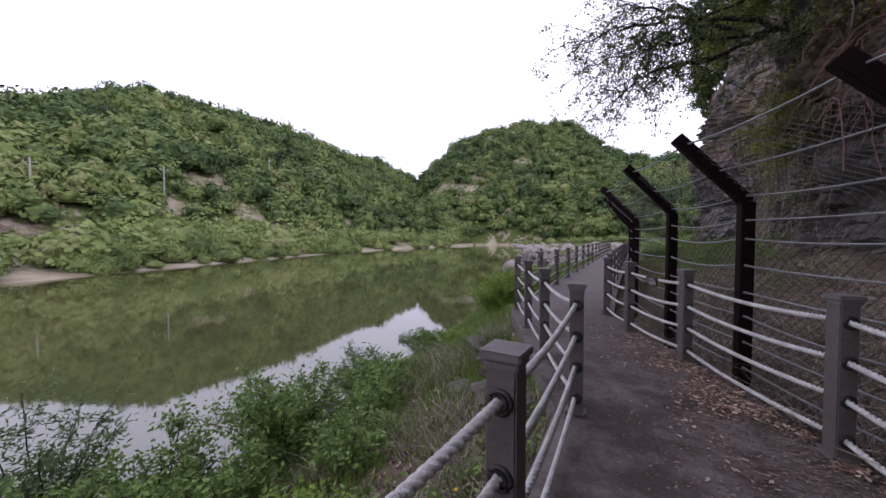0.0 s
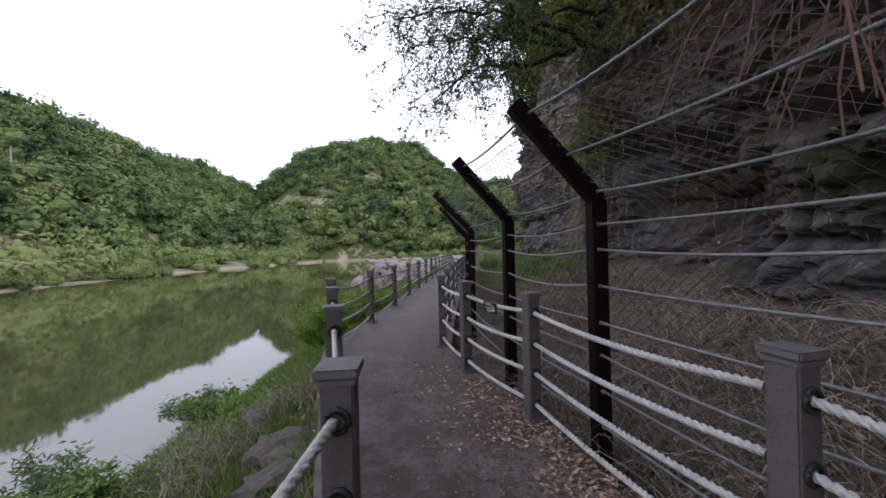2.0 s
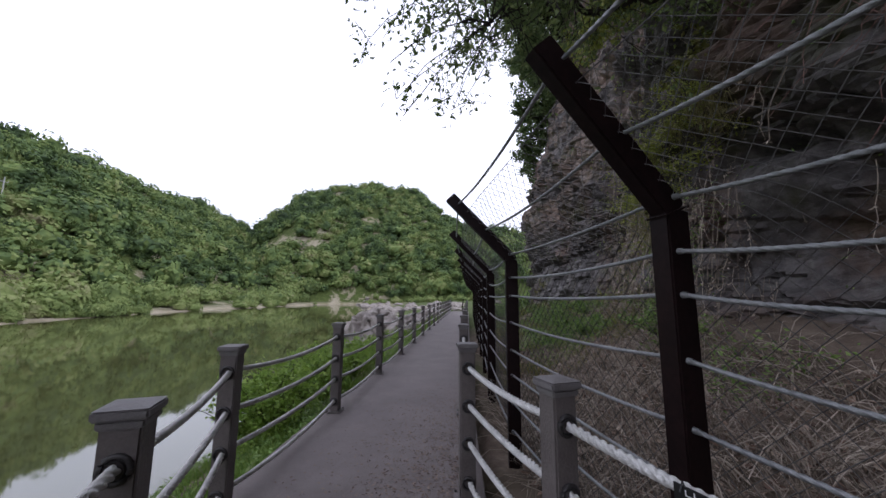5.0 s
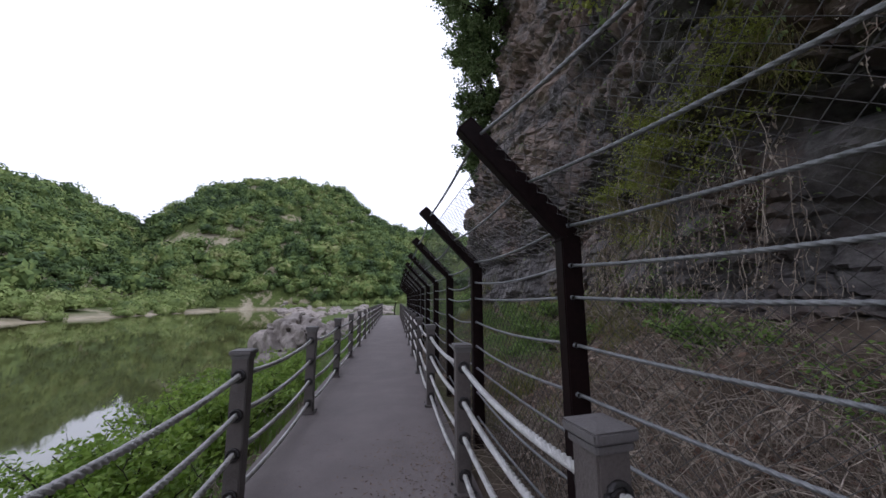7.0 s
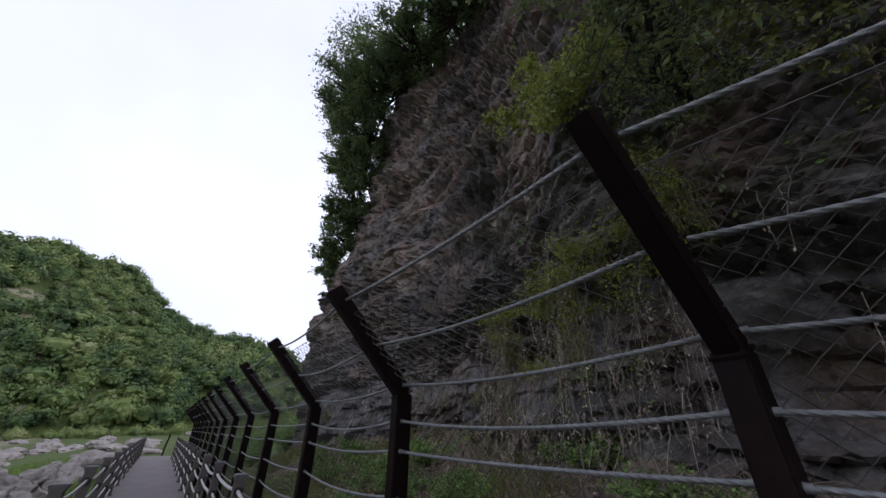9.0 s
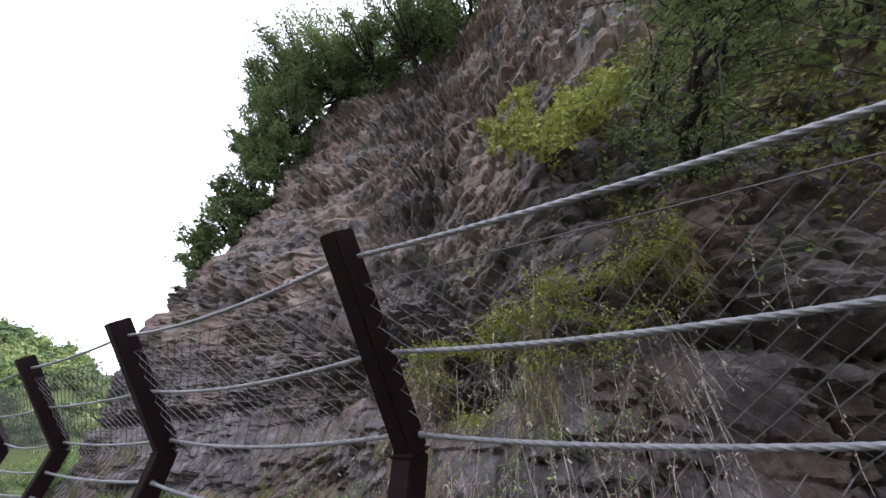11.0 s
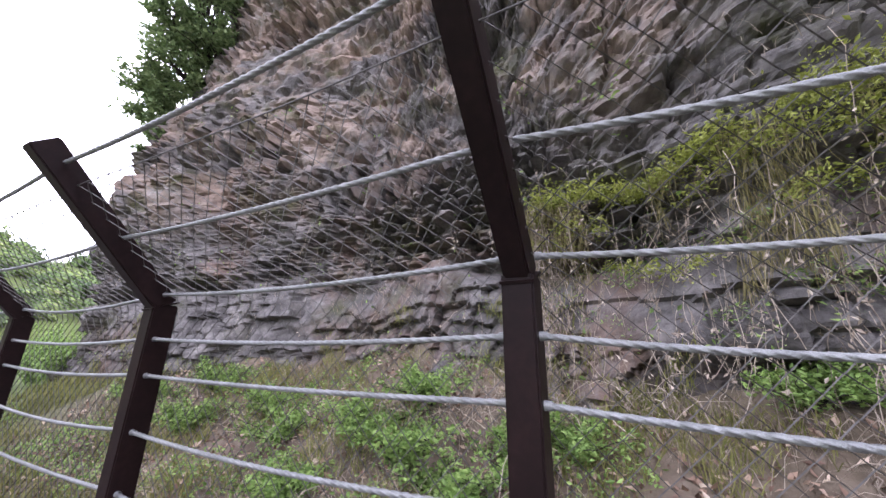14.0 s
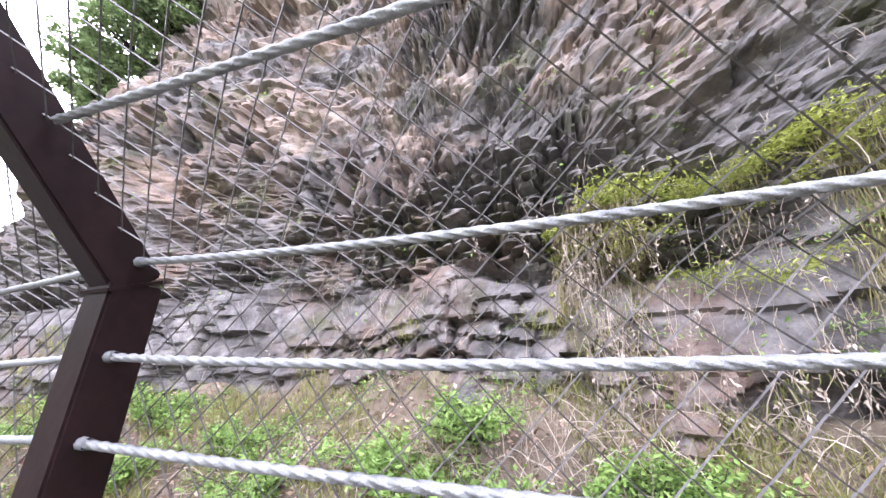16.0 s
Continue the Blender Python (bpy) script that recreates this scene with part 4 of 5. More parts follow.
# ---- plants on the river bank ----
def shrub(name, label, x, y, r, h, mat, count, leaf, slim, seed, stems=14, z=None, bare=0.25, category="shrub", group=""):
    """Stems that fork from one root, and leaves along their upper parts."""
    g = np.random.default_rng(seed)
    if z is None:
        z = float(ground_z(np.array([x]), np.array([y]))[0])
    thing = tagged(new(name), label, category, group)
    thing.location = (x, y, z)
    wood, spots = [], []
    for _ in range(stems):
        an, out = g.uniform(0, 6.283), r * g.uniform(0.25, 1.0)
        tip = np.array([math.cos(an) * out, math.sin(an) * out, h * g.uniform(0.55, 1.1) * (1 - 0.3 * out / r)])
        s = np.linspace(0, 1, 8)[:, None]
        bow = np.array([math.cos(an), math.sin(an), 0]) * out * 0.25
        c = tip * s + bow * np.sin(s * np.pi) * -0.5 + g.normal(0, 0.02, (8, 3)) * s
        wood.append(tube(c, np.linspace(0.012, 0.003, 8) * (0.6 + h * 0.35), 4))
        for _ in range(5):
            t = g.uniform(bare, 0.95)
            k = min(6, int(t * 7))
            p = c[k] + (c[k + 1] - c[k]) * (t * 7 - k)
            d = g.normal(size=3)
            d[2] = abs(d[2]) * 0.7 + 0.1
            d *= h * 0.22 * g.uniform(0.5, 1.3) / np.linalg.norm(d)
            ss = np.linspace(0, 1, 3)[:, None]
            tw = p + d * ss
            wood.append(tube(tw, np.linspace(0.004, 0.0015, 3), 3))
            m = count // (stems * 6) + 1
            spots.append(p + d * g.uniform(0.1, 1.1, (m, 1)) + g.normal(0, leaf * 0.7, (m, 3)))
        m = count // (stems * 6) + 1
        t = g.uniform(bare, 1, m)
        idx = np.clip((t * 7).astype(int), 0, 6)
        spots.append(c[idx] + (c[idx + 1] - c[idx]) * (t * 7 - idx)[:, None] + g.normal(0, leaf * 0.8, (m, 3)))
    part("stemwork", np_mesh("stemwork", *join(wood), M_BARK), thing)
    part("foliage", np_mesh("foliage", *leaf_quads(np.concatenate(spots), leaf, slim, gen=g), mat), thing)
    return thing


BUSHES = [(-4.4, 0.5, 1.3, 2.5, 1), (-3.4, 1.4, 1.2, 1.7, 0), (-2.6, 2.6, 1.3, 1.9, 0), (-3.5, 3.3, 1.2, 1.7, 0), (-2.4, 4.6, 1.0, 1.05, 0), (-3.5, 5.4, 0.9, 1.25, 1), (-1.7, 3.6, 0.9, 1.0, 0), (-3.6, 8.0, 0.8, 0.9, 1), (-2.6, 7.2, 0.8, 0.7, 0),
          (-1.35, 9.4, 0.8, 1.35, 2), (-2.2, 10.3, 1.0, 1.6, 2), (-1.4, 11.3, 0.85, 1.5, 2),
          (-2.5, 12.3, 1.1, 1.6, 2), (-1.5, 13.4, 0.9, 1.35, 2), (-3.1, 14.2, 1.2, 1.5, 2), (-1.9, 15.7, 1.0, 1.15, 2), (-3.6, 16.8, 1.3, 1.3, 0), (-2.4, 18.6, 1.1, 1.0, 2),
          (-1.7, 1.3, 0.9, 0.9, 0), (-0.9, 2.4, 0.7, 0.65, 0), (-0.5, 1.2, 0.6, 0.55, 2), (-2.0, -0.2, 1.0, 1.2, 0), (-0.8, 0.2, 0.7, 0.6, 0), (-1.5, 6.4, 0.5, 0.4, 2), (-5.0, -1.4, 1.3, 2.2, 1), (-3.0, 0.2, 1.1, 1.5, 0), (-2.1, 21.4, 1.0, 0.9, 2)]
KINDS = [("leafy_shrub", "dense green leafy shrub on the sloping river bank", M_LEAF, 0.078, 0.5), ("willow_shrub", "grey-green willow shrub with thin stems at the waterline", M_LEAFG, 0.09, 0.32), ("locust_shrub", "bright yellow-green leafy shrub beside the rope railing", M_LEAFB, 0.068, 0.55)]
for k, (x, y, r, h, kind) in enumerate(BUSHES):
    h = h * (0.86 if y < 5 and kind != 1 else 1.0)
    name, label, mat, leaf, slim = KINDS[kind]
    near = y < 17
    shrub(name, label, x, y, r, h, mat, (6200 if h > 1.0 else 3200) if near else 1200, leaf if near else leaf * 1.5, slim, 100 + k, 22 if kind != 1 else 14, bare=0.1 if kind != 1 else 0.3, group="bushes on the river bank")


def bank_points(n, g, y0, y1, x0=None, spread=1.0):
    y = g.uniform(y0, y1, n)
    le = edge(LEFT, y) - 0.2
    ns = near_shore(y)
    x = le - (le - ns) * g.uniform(0, spread, n)
    return np.stack([x, y, ground_z(x, y) - 0.02], 1)


g = np.random.default_rng(31)
p = bank_points(60000, g, -3, 24)
p = p[(fractal(p[:, 0] / 0.9, p[:, 1] / 0.9, 91.0) > -0.12)]
tagged(new("bank_grass", np_mesh("bank_grass", *blades(p, 0.26, 0.012, 0.6, g), M_GRASS)), "fresh green grass on the river bank", "grass", kind="stuff")
p = np.concatenate([bank_points(9000, g, -3, 24), bank_points(12000, g, -1, 7, spread=0.5)])
p = p[(fractal(p[:, 0] / 0.9, p[:, 1] / 0.9, 93.0) > 0.0)]
tagged(new("dry_grass", np_mesh("dry_grass", *blades(p, 0.30, 0.008, 1.3, g), M_STRAW)), "dry straw-coloured dead grass on the river bank", "grass", kind="stuff")
p = bank_points(26000, g, -2, 22)
p = p[(fractal(p[:, 0] / 1.2, p[:, 1] / 1.2, 95.0) > 0.02)]
p[:, 2] += g.uniform(0.04, 0.30, len(p))
tagged(new("bank_weeds", np_mesh("bank_weeds", *leaf_quads(p, 0.075, 0.45, gen=g), M_LEAF)), "low leafy weeds among the bank grass", "weeds", kind="stuff")
p = bank_points(5000, g, 0, 8, spread=0.5)
p[:, 2] += 0.03
tagged(new("bank_leaf_litter", np_mesh("bank_leaf_litter", *leaf_quads(p, 0.07, 0.6, gen=g), M_LITTER)), "fallen brown leaves on the river bank", "leaf litter", kind="stuff")
for x, y in [(0.75, 2.3), (0.9, 2.7), (0.2, 2.0), (0.55, 3.3), (-0.3, 3.0), (0.85, 1.6), (0.1, 4.4)]:
    z = float(ground_z(np.array([x]), np.array([y]))[0])
    thing = tagged(new("yellow_flower"), "small yellow wild flower in the bank grass", "flower", "flowers on the bank")
    thing.location = (x, y, z)
    st, pet = [], []
    q = np.array([0.02, 0.0, 0.22])
    st.append(tube([(0, 0, 0), q * 0.5 + np.array([0.01, 0, 0.02]), q], 0.002, 3))
    pet.append(leaf_quads(np.repeat(q[None], 7, 0), 0.026, 0.7, gen=g))
    part("stalk", np_mesh("stalk", *join(st), M_GRASS), thing)
    part("flower_head", np_mesh("flower_head", *join(pet), M_FLOWER), thing, "bright yellow petals")

# far grassy verge past the bushes, up to the beach
p = bank_points(9000, g, 20, 60)
tagged(new("verge_grass", np_mesh("verge_grass", *blades(p, 0.35, 0.03, 0.6, g), M_GRASS)), "rough green grass further along the bank", "grass", kind="stuff")


# ---- slope between fence and cliff ----
def slope_points(n, g, y0, y1, a=0.0, b=1.0):
    y = g.uniform(y0, y1, n)
    fe = edge(FENCE, y) + 0.05
    x = fe + (cliff_base(y) + 0.2 - fe) * g.uniform(a, b, n)
    return np.stack([x, y, ground_z(x, y)], 1)


p = slope_points(15000, g, 0.5, 22)
p[:, 2] += g.uniform(0.0, 0.05, len(p))
tagged(new("slope_leaf_litter", np_mesh("slope_leaf_litter", *leaf_quads(p, 0.085, 0.6, gen=g), M_LITTER)), "thick brown leaf litter at the cliff foot", "leaf litter", kind="stuff")


def twig_curves(p, g, length, rise, r=0.004):
    out = []
    for q in p:
        an, ln = g.uniform(0, 6.283), length * g.uniform(0.4, 1.4)
        s = np.linspace(0, 1, 5)
        d = np.array([math.cos(an), math.sin(an), 0]) * ln
        c = q + d * s[:, None]
        c[:, 2] = q[2] + 0.02 + rise * g.uniform(0.2, 1.2) * ln * np.sin(s * np.pi * g.uniform(0.5, 1.0))
        c += np.cumsum(g.normal(0, ln * 0.04, (5, 3)), 0)
        out.append(tube(c, np.linspace(r, r * 0.5, 5) * g.uniform(0.6, 1.4), 3))
    return join(out)


p = slope_points(8000, g, 1.0, 18)
p = p[(p[:, 1] < 10.8) | (fractal(p[:, 0] / 0.8, p[:, 1] / 0.8, 101.0) > 0.22)]
tagged(new("dry_twigs", np_mesh("dry_twigs", *twig_curves(p, g, 0.55, 0.55, 0.005), M_STRAW)), "tangle of pale dry twigs and dead stems", "twigs", kind="stuff")
p = slope_points(20000, g, 1.0, 22)
p = p[(p[:, 1] < 10.8) | (fractal(p[:, 0] / 0.7, p[:, 1] / 0.7, 103.0) > 0.1)]
tagged(new("slope_straw", np_mesh("slope_straw", *blades(p, 0.30, 0.006, 1.6, g), M_STRAW)), "dry bent grass stalks on the slope", "dry grass", kind="stuff")
p = slope_points(30000, g, 6.5, 24, 0.2, 1.0)
p = p[fractal(p[:, 0] / 0.9, p[:, 1] / 0.9, 97.0) > np.where(p[:, 1] > 12, 0.10, 0.28)]
p[:, 2] += g.uniform(0.02, 0.28, len(p))
tagged(new("slope_weeds", np_mesh("slope_weeds", *leaf_quads(p, 0.06, 0.5, gen=g), M_LEAF)), "fresh green weeds sprouting at the cliff foot", "weeds", kind="stuff")


# ---- plants on the cliff ----
def face_points(n, g, y0, y1, z0, z1, off=0.12, seed=0.0, thresh=-1.0, size=0.8):
    y, z = g.uniform(y0, y1, n), g.uniform(z0, z1, n)
    k = fractal(y / size, z / size, seed) > thresh
    y, z = y[k], z[k]
    return np.stack([cliff_at(y, z) - g.uniform(0.0, off, len(y)), y, z], 1)


# moss and grass at the cliff foot
p = slope_points(32000, g, 10.5, 26, 0.05, 1.0)
p = p[fractal(p[:, 0] / 0.7, p[:, 1] / 0.7, 99.0) > 0.0]
tagged(new("mossy_grass", np_mesh("mossy_grass", *blades(p, 0.24, 0.010, 1.0, g), M_MOSSY)), "yellow-green mossy grass at the cliff foot", "grass", kind="stuff")
n = 16000
y = g.uniform(11.5, 24, n)
z = 0.7 + 1.9 * g.uniform(0, 1, n) ** 1.5
keep = fractal(y / 0.8, z / 0.6, 123.0) > -0.05 + 0.25 * (z - 1.2)
y, z = y[keep], z[keep]
p = np.stack([cliff_at(y, z) - g.uniform(0, 0.15, len(y)), y, z], 1)
tagged(new("foot_moss", np_mesh("foot_moss", *blades(p, -0.16, 0.010, 0.8, g), M_MOSSY)), "mossy tufts over the lowest rocks", "moss", kind="stuff")
# a shelf of creeper with dry strands hanging from it
n = 15000
y = 13.6 - 5.0 * g.uniform(0, 1, n) ** 1.2
band = g.choice([0.0, -0.42, -0.95], n, p=[0.62, 0.23, 0.15])
z = 3.7 + 0.12 * (13.6 - y) + 0.12 * np.sin(y * 3.1) + band * (1 + 0.25 * np.sin(y * 2.0 + band * 9)) - np.abs(g.normal(0, 0.10, n))
keep = fractal(y / 0.6, z / 0.25, 117.0) > np.where(band > -0.1, -0.25, 0.05)
y, z, n = y[keep], z[keep], int(keep.sum())
p = np.stack([cliff_at(y, z) - 0.05 - np.abs(g.normal(0, 0.33, n)) * np.clip((13.7 - y) / 0.7, 0.25, 1), y, z], 1)
tagged(new("creeper_shelf", np_mesh("creeper_shelf", *leaf_quads(p, 0.06, 0.4, gen=g), M_LEAFY)), "yellow-green creeper spilling over a rock shelf", "creeper", kind="stuff")
# olive grass hanging in curtains under the shelf
n = 14000
y = 13.5 - 5.2 * g.uniform(0, 1, n) ** 1.1
z = 3.75 + 0.12 * (13.6 - y) - 1.9 * g.uniform(0, 1, n) ** 1.3
keep = fractal(y / 0.35, z / 1.6, 119.0) > -0.02 + 0.16 * (3.8 - z)
y, z = y[keep], z[keep]
p = np.stack([cliff_at(y, z) - 0.03 - np.abs(g.normal(0, 0.12, len(y))), y, z], 1)
tagged(new("hanging_grass", np_mesh("hanging_grass", *blades(p, -0.34, 0.007, 0.45, g), M_OLIVE)), "olive and straw grass hanging in curtains down the rock", "grass", kind="stuff")
n = 5200
y, z = g.normal(11.0, 1.3, n), 2.45 + g.normal(0, 0.42, n)
keep = fractal(y / 0.5, z / 0.3, 121.0) > 0.14
y, z = y[keep], z[keep]
p = np.stack([cliff_at(y, z) - np.abs(g.normal(0, 0.12, len(y))), y, z], 1)
tagged(new("cliff_fern", np_mesh("cliff_fern", *leaf_quads(p, 0.055, 0.4, gen=g), M_LEAF)), "green ferns growing from cracks in the rock", "ferns", kind="stuff")
strands, seeds = [], []
for k in range(560):
    y = (13.15 + g.normal(0, 0.16) if k < 170 else 13.3 - 4.5 * g.uniform() ** 1.2) if k < 480 else g.uniform(5, 19)
    z = (g.uniform(2.3, 3.9) if k < 170 else g.uniform(1.5, 3.7)) if k < 480 else g.uniform(2.2, 4.5)
    x = float(cliff_at(np.array([y]), np.array([z]))[0]) - abs(g.normal(0.15, 0.28))
    ln = g.uniform(0.25, 1.25)
    s = np.linspace(0, 1, 7)
    c = np.stack([x - 0.2 * s * g.uniform(-0.2, 1), y + 0.16 * s * g.normal(), z - ln * s], 1) + np.cumsum(g.normal(0, 0.026, (7, 3)), 0)
    strands.append(tube(c, 0.0032 * g.uniform(0.6, 1.5), 3))
    seeds.append(c[g.integers(2, 7, 7)] + g.normal(0, 0.02, (7, 3)))
tagged(new("hanging_vines", np_mesh("hanging_vines", *join(strands), M_STRAW)), "dry pale vine strands hanging down the rock", "vines", kind="stuff")
tagged(new("dead_vine_leaves", np_mesh("dead_vine_leaves", *leaf_quads(np.concatenate(seeds), 0.06, 0.4, droop=1.0, gen=g), M_STRAW)), "withered leaves and seed heads on hanging vines", "dead leaves", kind="stuff")
p = face_points(12000, g, 3.5, 9.3, 4.6, 11.0, 0.3, 111.0, 0.02, 1.6)
tagged(new("cliff_ivy", np_mesh("cliff_ivy", *leaf_quads(p, 0.10, 0.6, droop=0.6, gen=g), M_MOSSY)), "olive ivy clinging to the upper rock", "ivy", kind="stuff")
p = face_points(6000, g, 5, 26, 1.2, 9.0, 0.12, 113.0, 0.34, 0.7)
tagged(new("cliff_tufts", np_mesh("cliff_tufts", *leaf_quads(p, 0.085, 0.5, gen=g), M_LEAF)), "small green tufts growing on rock ledges", "tufts", kind="stuff")
p = face_points(5000, g, 4, 26, 1.0, 6.0, 0.10, 115.0, 0.12, 1.0)
tagged(new("cliff_dry_grass", np_mesh("cliff_dry_grass", *blades(p, 0.22, 0.007, 1.0, g), M_STRAW)), "dry grass tufts on the rock face", "dry grass", kind="stuff")


def limb_tree(name, label, limbs, mat, leaf, per_twig, seed, twig=0.9, droop=0.35, twigs=9, category="tree", radius=0.07, slim=0.5):
    """Limbs given as a few bends each; twigs fork off and droop, with leaves on them."""
    g = np.random.default_rng(seed)
    thing = tagged(new(name), label, category)
    spots = []
    for pts in limbs:
        pts = np.array(pts, float)
        s = np.linspace(0, len(pts) - 1, 5 * (len(pts) - 1) + 1)
        c = np.stack([np.interp(s, np.arange(len(pts)), pts[:, a]) for a in range(3)], 1)
        c[1:-1] += g.normal(0, 0.05, (len(c) - 2, 3))
        wood = [tube(c, np.linspace(radius, radius * 0.18, len(c)), 7)]
        fork = []
        for _ in range(twigs * (len(pts) - 1)):
            t = g.uniform(0.25, 1.0)
            k = min(len(c) - 2, int(t * (len(c) - 1)))
            run = c[k + 1] - c[k]
            run /= np.linalg.norm(run)
            d = run * 0.8 + g.normal(size=3) * 0.6
            d /= np.linalg.norm(d)
            ln = twig * g.uniform(0.5, 1.4)
            ss = np.linspace(0, 1, 7)
            q = c[k] + d * ln * ss[:, None]
            q[:, 2] -= droop * ln * ss ** 2
            q += np.cumsum(g.normal(0, 0.018, (7, 3)), 0)
            fork.append(tube(q, np.linspace(radius * 0.16, 0.0035, 7), 4))
            for _ in range(5):
                j = g.integers(2, 7)
                e = g.normal(size=3)
                e[2] -= 0.5
                e *= 0.34 * twig * g.uniform(0.4, 1.0) / np.linalg.norm(e)
                w = q[j] + e * np.linspace(0, 1, 4)[:, None]
                fork.append(tube(w, np.linspace(0.005, 0.0025, 4), 3))
                spots.append(q[j] + e * g.uniform(0.1, 1.1, (per_twig, 1)) + g.normal(0, 0.05, (per_twig, 3)))
        part("limb", np_mesh("limb", *join(wood), M_BARK, True), thing)
        part("branchwork", np_mesh("branchwork", *join(fork), M_BARK), thing)
    part("foliage", np_mesh("foliage", *leaf_quads(np.concatenate(spots), leaf, slim, droop=0.5, gen=g), mat), thing)
    return thing


limb_tree("overhanging_tree", "thin-leaved tree leaning out from the cliff over the path", [
    [(6.92, 8.60, 5.13), (5.21, 8.39, 5.34), (3.50, 7.96, 5.45), (2.21, 7.64, 5.45), (1.04, 7.43, 5.24)],
    [(4.57, 8.28, 5.45), (3.07, 7.96, 5.88), (1.89, 7.64, 5.99), (0.82, 7.32, 5.67)],
    [(3.71, 8.17, 5.56), (2.64, 7.85, 6.20), (1.57, 7.64, 6.42)],
    [(6.92, 8.92, 6.31), (5.00, 8.60, 6.52), (3.28, 8.28, 6.09), (2.00, 7.85, 5.67)],
    [(4.14, 8.28, 5.45), (3.07, 8.17, 5.13), (2.11, 7.85, 4.92), (1.46, 7.64, 4.60)]], M_LEAFT, 0.07, 11, 41, 1.1, 0.4, 13, radius=0.052)
# foliage added high over the first bays, mostly unseen, to block sky light
limb_tree("added_shade_tree", "added leafy tree, mostly out of view, that shades the cliff foot", [
    [(6.0, 4.6, 7.2), (4.6, 4.6, 7.4), (3.4, 4.5, 7.6), (2.4, 4.4, 7.6)], [(6.0, 5.6, 7.0), (4.6, 5.8, 7.3), (3.4, 6.0, 7.4), (2.4, 6.0, 7.3)], [(6.0, 3.4, 7.4), (4.8, 3.2, 7.6), (3.6, 3.0, 7.8)], [(6.0, 6.6, 7.2), (4.8, 6.8, 7.6), (3.6, 7.0, 7.8)]], M_LEAFT, 0.09, 14, 47, 1.1, 0.3, 12, radius=0.06)
limb_tree("leafy_bough", "bright yellow-green leafy bough hanging beside the cliff", [
    [(6.4, 9.6, 8.2), (5.0, 9.6, 7.4), (3.9, 9.5, 6.4), (3.3, 9.3, 5.5)], [(5.4, 9.9, 7.7), (4.4, 10.3, 7.3), (3.8, 10.4, 6.6)], [(5.0, 9.6, 7.4), (4.2, 9.0, 7.1), (3.6, 8.7, 6.5)], [(5.0, 9.6, 7.4), (4.3, 9.7, 6.9), (3.8, 9.9, 6.2)], [(6.4, 9.6, 8.2), (5.0, 9.2, 8.3), (4.2, 9.3, 7.6)], [(6.2, 10.2, 8.6), (5.0, 10.4, 8.6), (4.2, 10.3, 8.0)]], M_LEAFY, 0.085, 12, 43, 0.5, 0.5, 8, category="bough", radius=0.03, slim=0.7)


def cliff_tree(x, y, z, r, seed, mat, n):
    """A small broad tree rooted in the cliff edge."""
    g = np.random.default_rng(seed)
    root = np.array([x + r * 0.9, y + 0.3, z - r * 0.9])
    thing = tagged(new("cliff_top_tree"), "dark green leafy tree rooted on the cliff edge", "tree", "trees on the cliff edge")
    wood, spots = [], []
    fork = np.array([x + r * 0.4, y + 0.1, z - r * 0.35])
    part("trunk", np_mesh("trunk", *tube(np.stack([root + (fork - root) * t + g.normal(0, 0.03, 3) for t in np.linspace(0, 1, 6)]), np.linspace(0.11, 0.07, 6) * r / 1.5, 7), M_BARK, True), thing)
    for _ in range(38):
        d = g.normal(size=3)
        d[2] = d[2] * 0.8 + 0.25
        d /= np.linalg.norm(d)
        end = np.array([x, y, z]) + d * r * g.uniform(0.4, 1.25)
        c = np.stack([fork + (end - fork) * t + g.normal(0, 0.05, 3) for t in np.linspace(0, 1, 5)])
        wood.append(tube(c, np.linspace(0.05, 0.012, 5) * r / 1.5, 5))
        m = n // 60
        puff = r * g.uniform(0.16, 0.42)
        q = g.normal(size=(m, 3))
        q *= (puff * g.uniform(0, 1, (m, 1)) ** 0.5 / np.linalg.norm(q, axis=1, keepdims=True)) * np.array([1, 1, 0.75])
        spots.append(end + q - (end - fork) * g.uniform(0, 0.22, (m, 1)))
    part("branchwork", np_mesh("branchwork", *join(wood), M_BARK), thing)
    part("foliage", np_mesh("foliage", *leaf_quads(np.concatenate(spots), 0.19, 0.6, gen=g), mat), thing)


for k, (x, y, z, r) in enumerate([(5.9, 26.2, 21.6, 2.7), (5.8, 26.0, 25.2, 3.3), (7.0, 25.2, 29.3, 3.6), (6.2, 26.6, 18.3, 1.9), (6.3, 26.7, 15.2, 1.5), (6.1, 26.8, 12.6, 1.2), (5.9, 26.9, 10.2, 0.9), (9.2, 23.4, 27.6, 3.0), (10.8, 20.0, 28.5, 3.0), (12.0, 17.0, 29.0, 3.0), (5.4, 27.4, 27.8, 2.4), (4.7, 27.2, 23.4, 1.9), (6.0, 26.4, 16.8, 1.3), (6.6, 26.2, 13.9, 1.2), (5.6, 27.0, 11.4, 0.9), (6.3, 26.5, 9.0, 0.8), (5.5, 26.9, 14.4, 0.9), (5.4, 26.8, 19.8, 1.3), (6.9, 17.5, 25.5, 2.8), (6.6, 20.5, 25.5, 2.7), (6.3, 23.5, 25.5, 2.6), (8.0, 13.8, 26.0, 2.7), (7.8, 16.2, 26.2, 2.7), (8.3, 11.4, 25.8, 2.5)]):
    cliff_tree(x, y, z, r, 60 + k, M_LEAFD, 12000 if r > 1.55 else 3600)

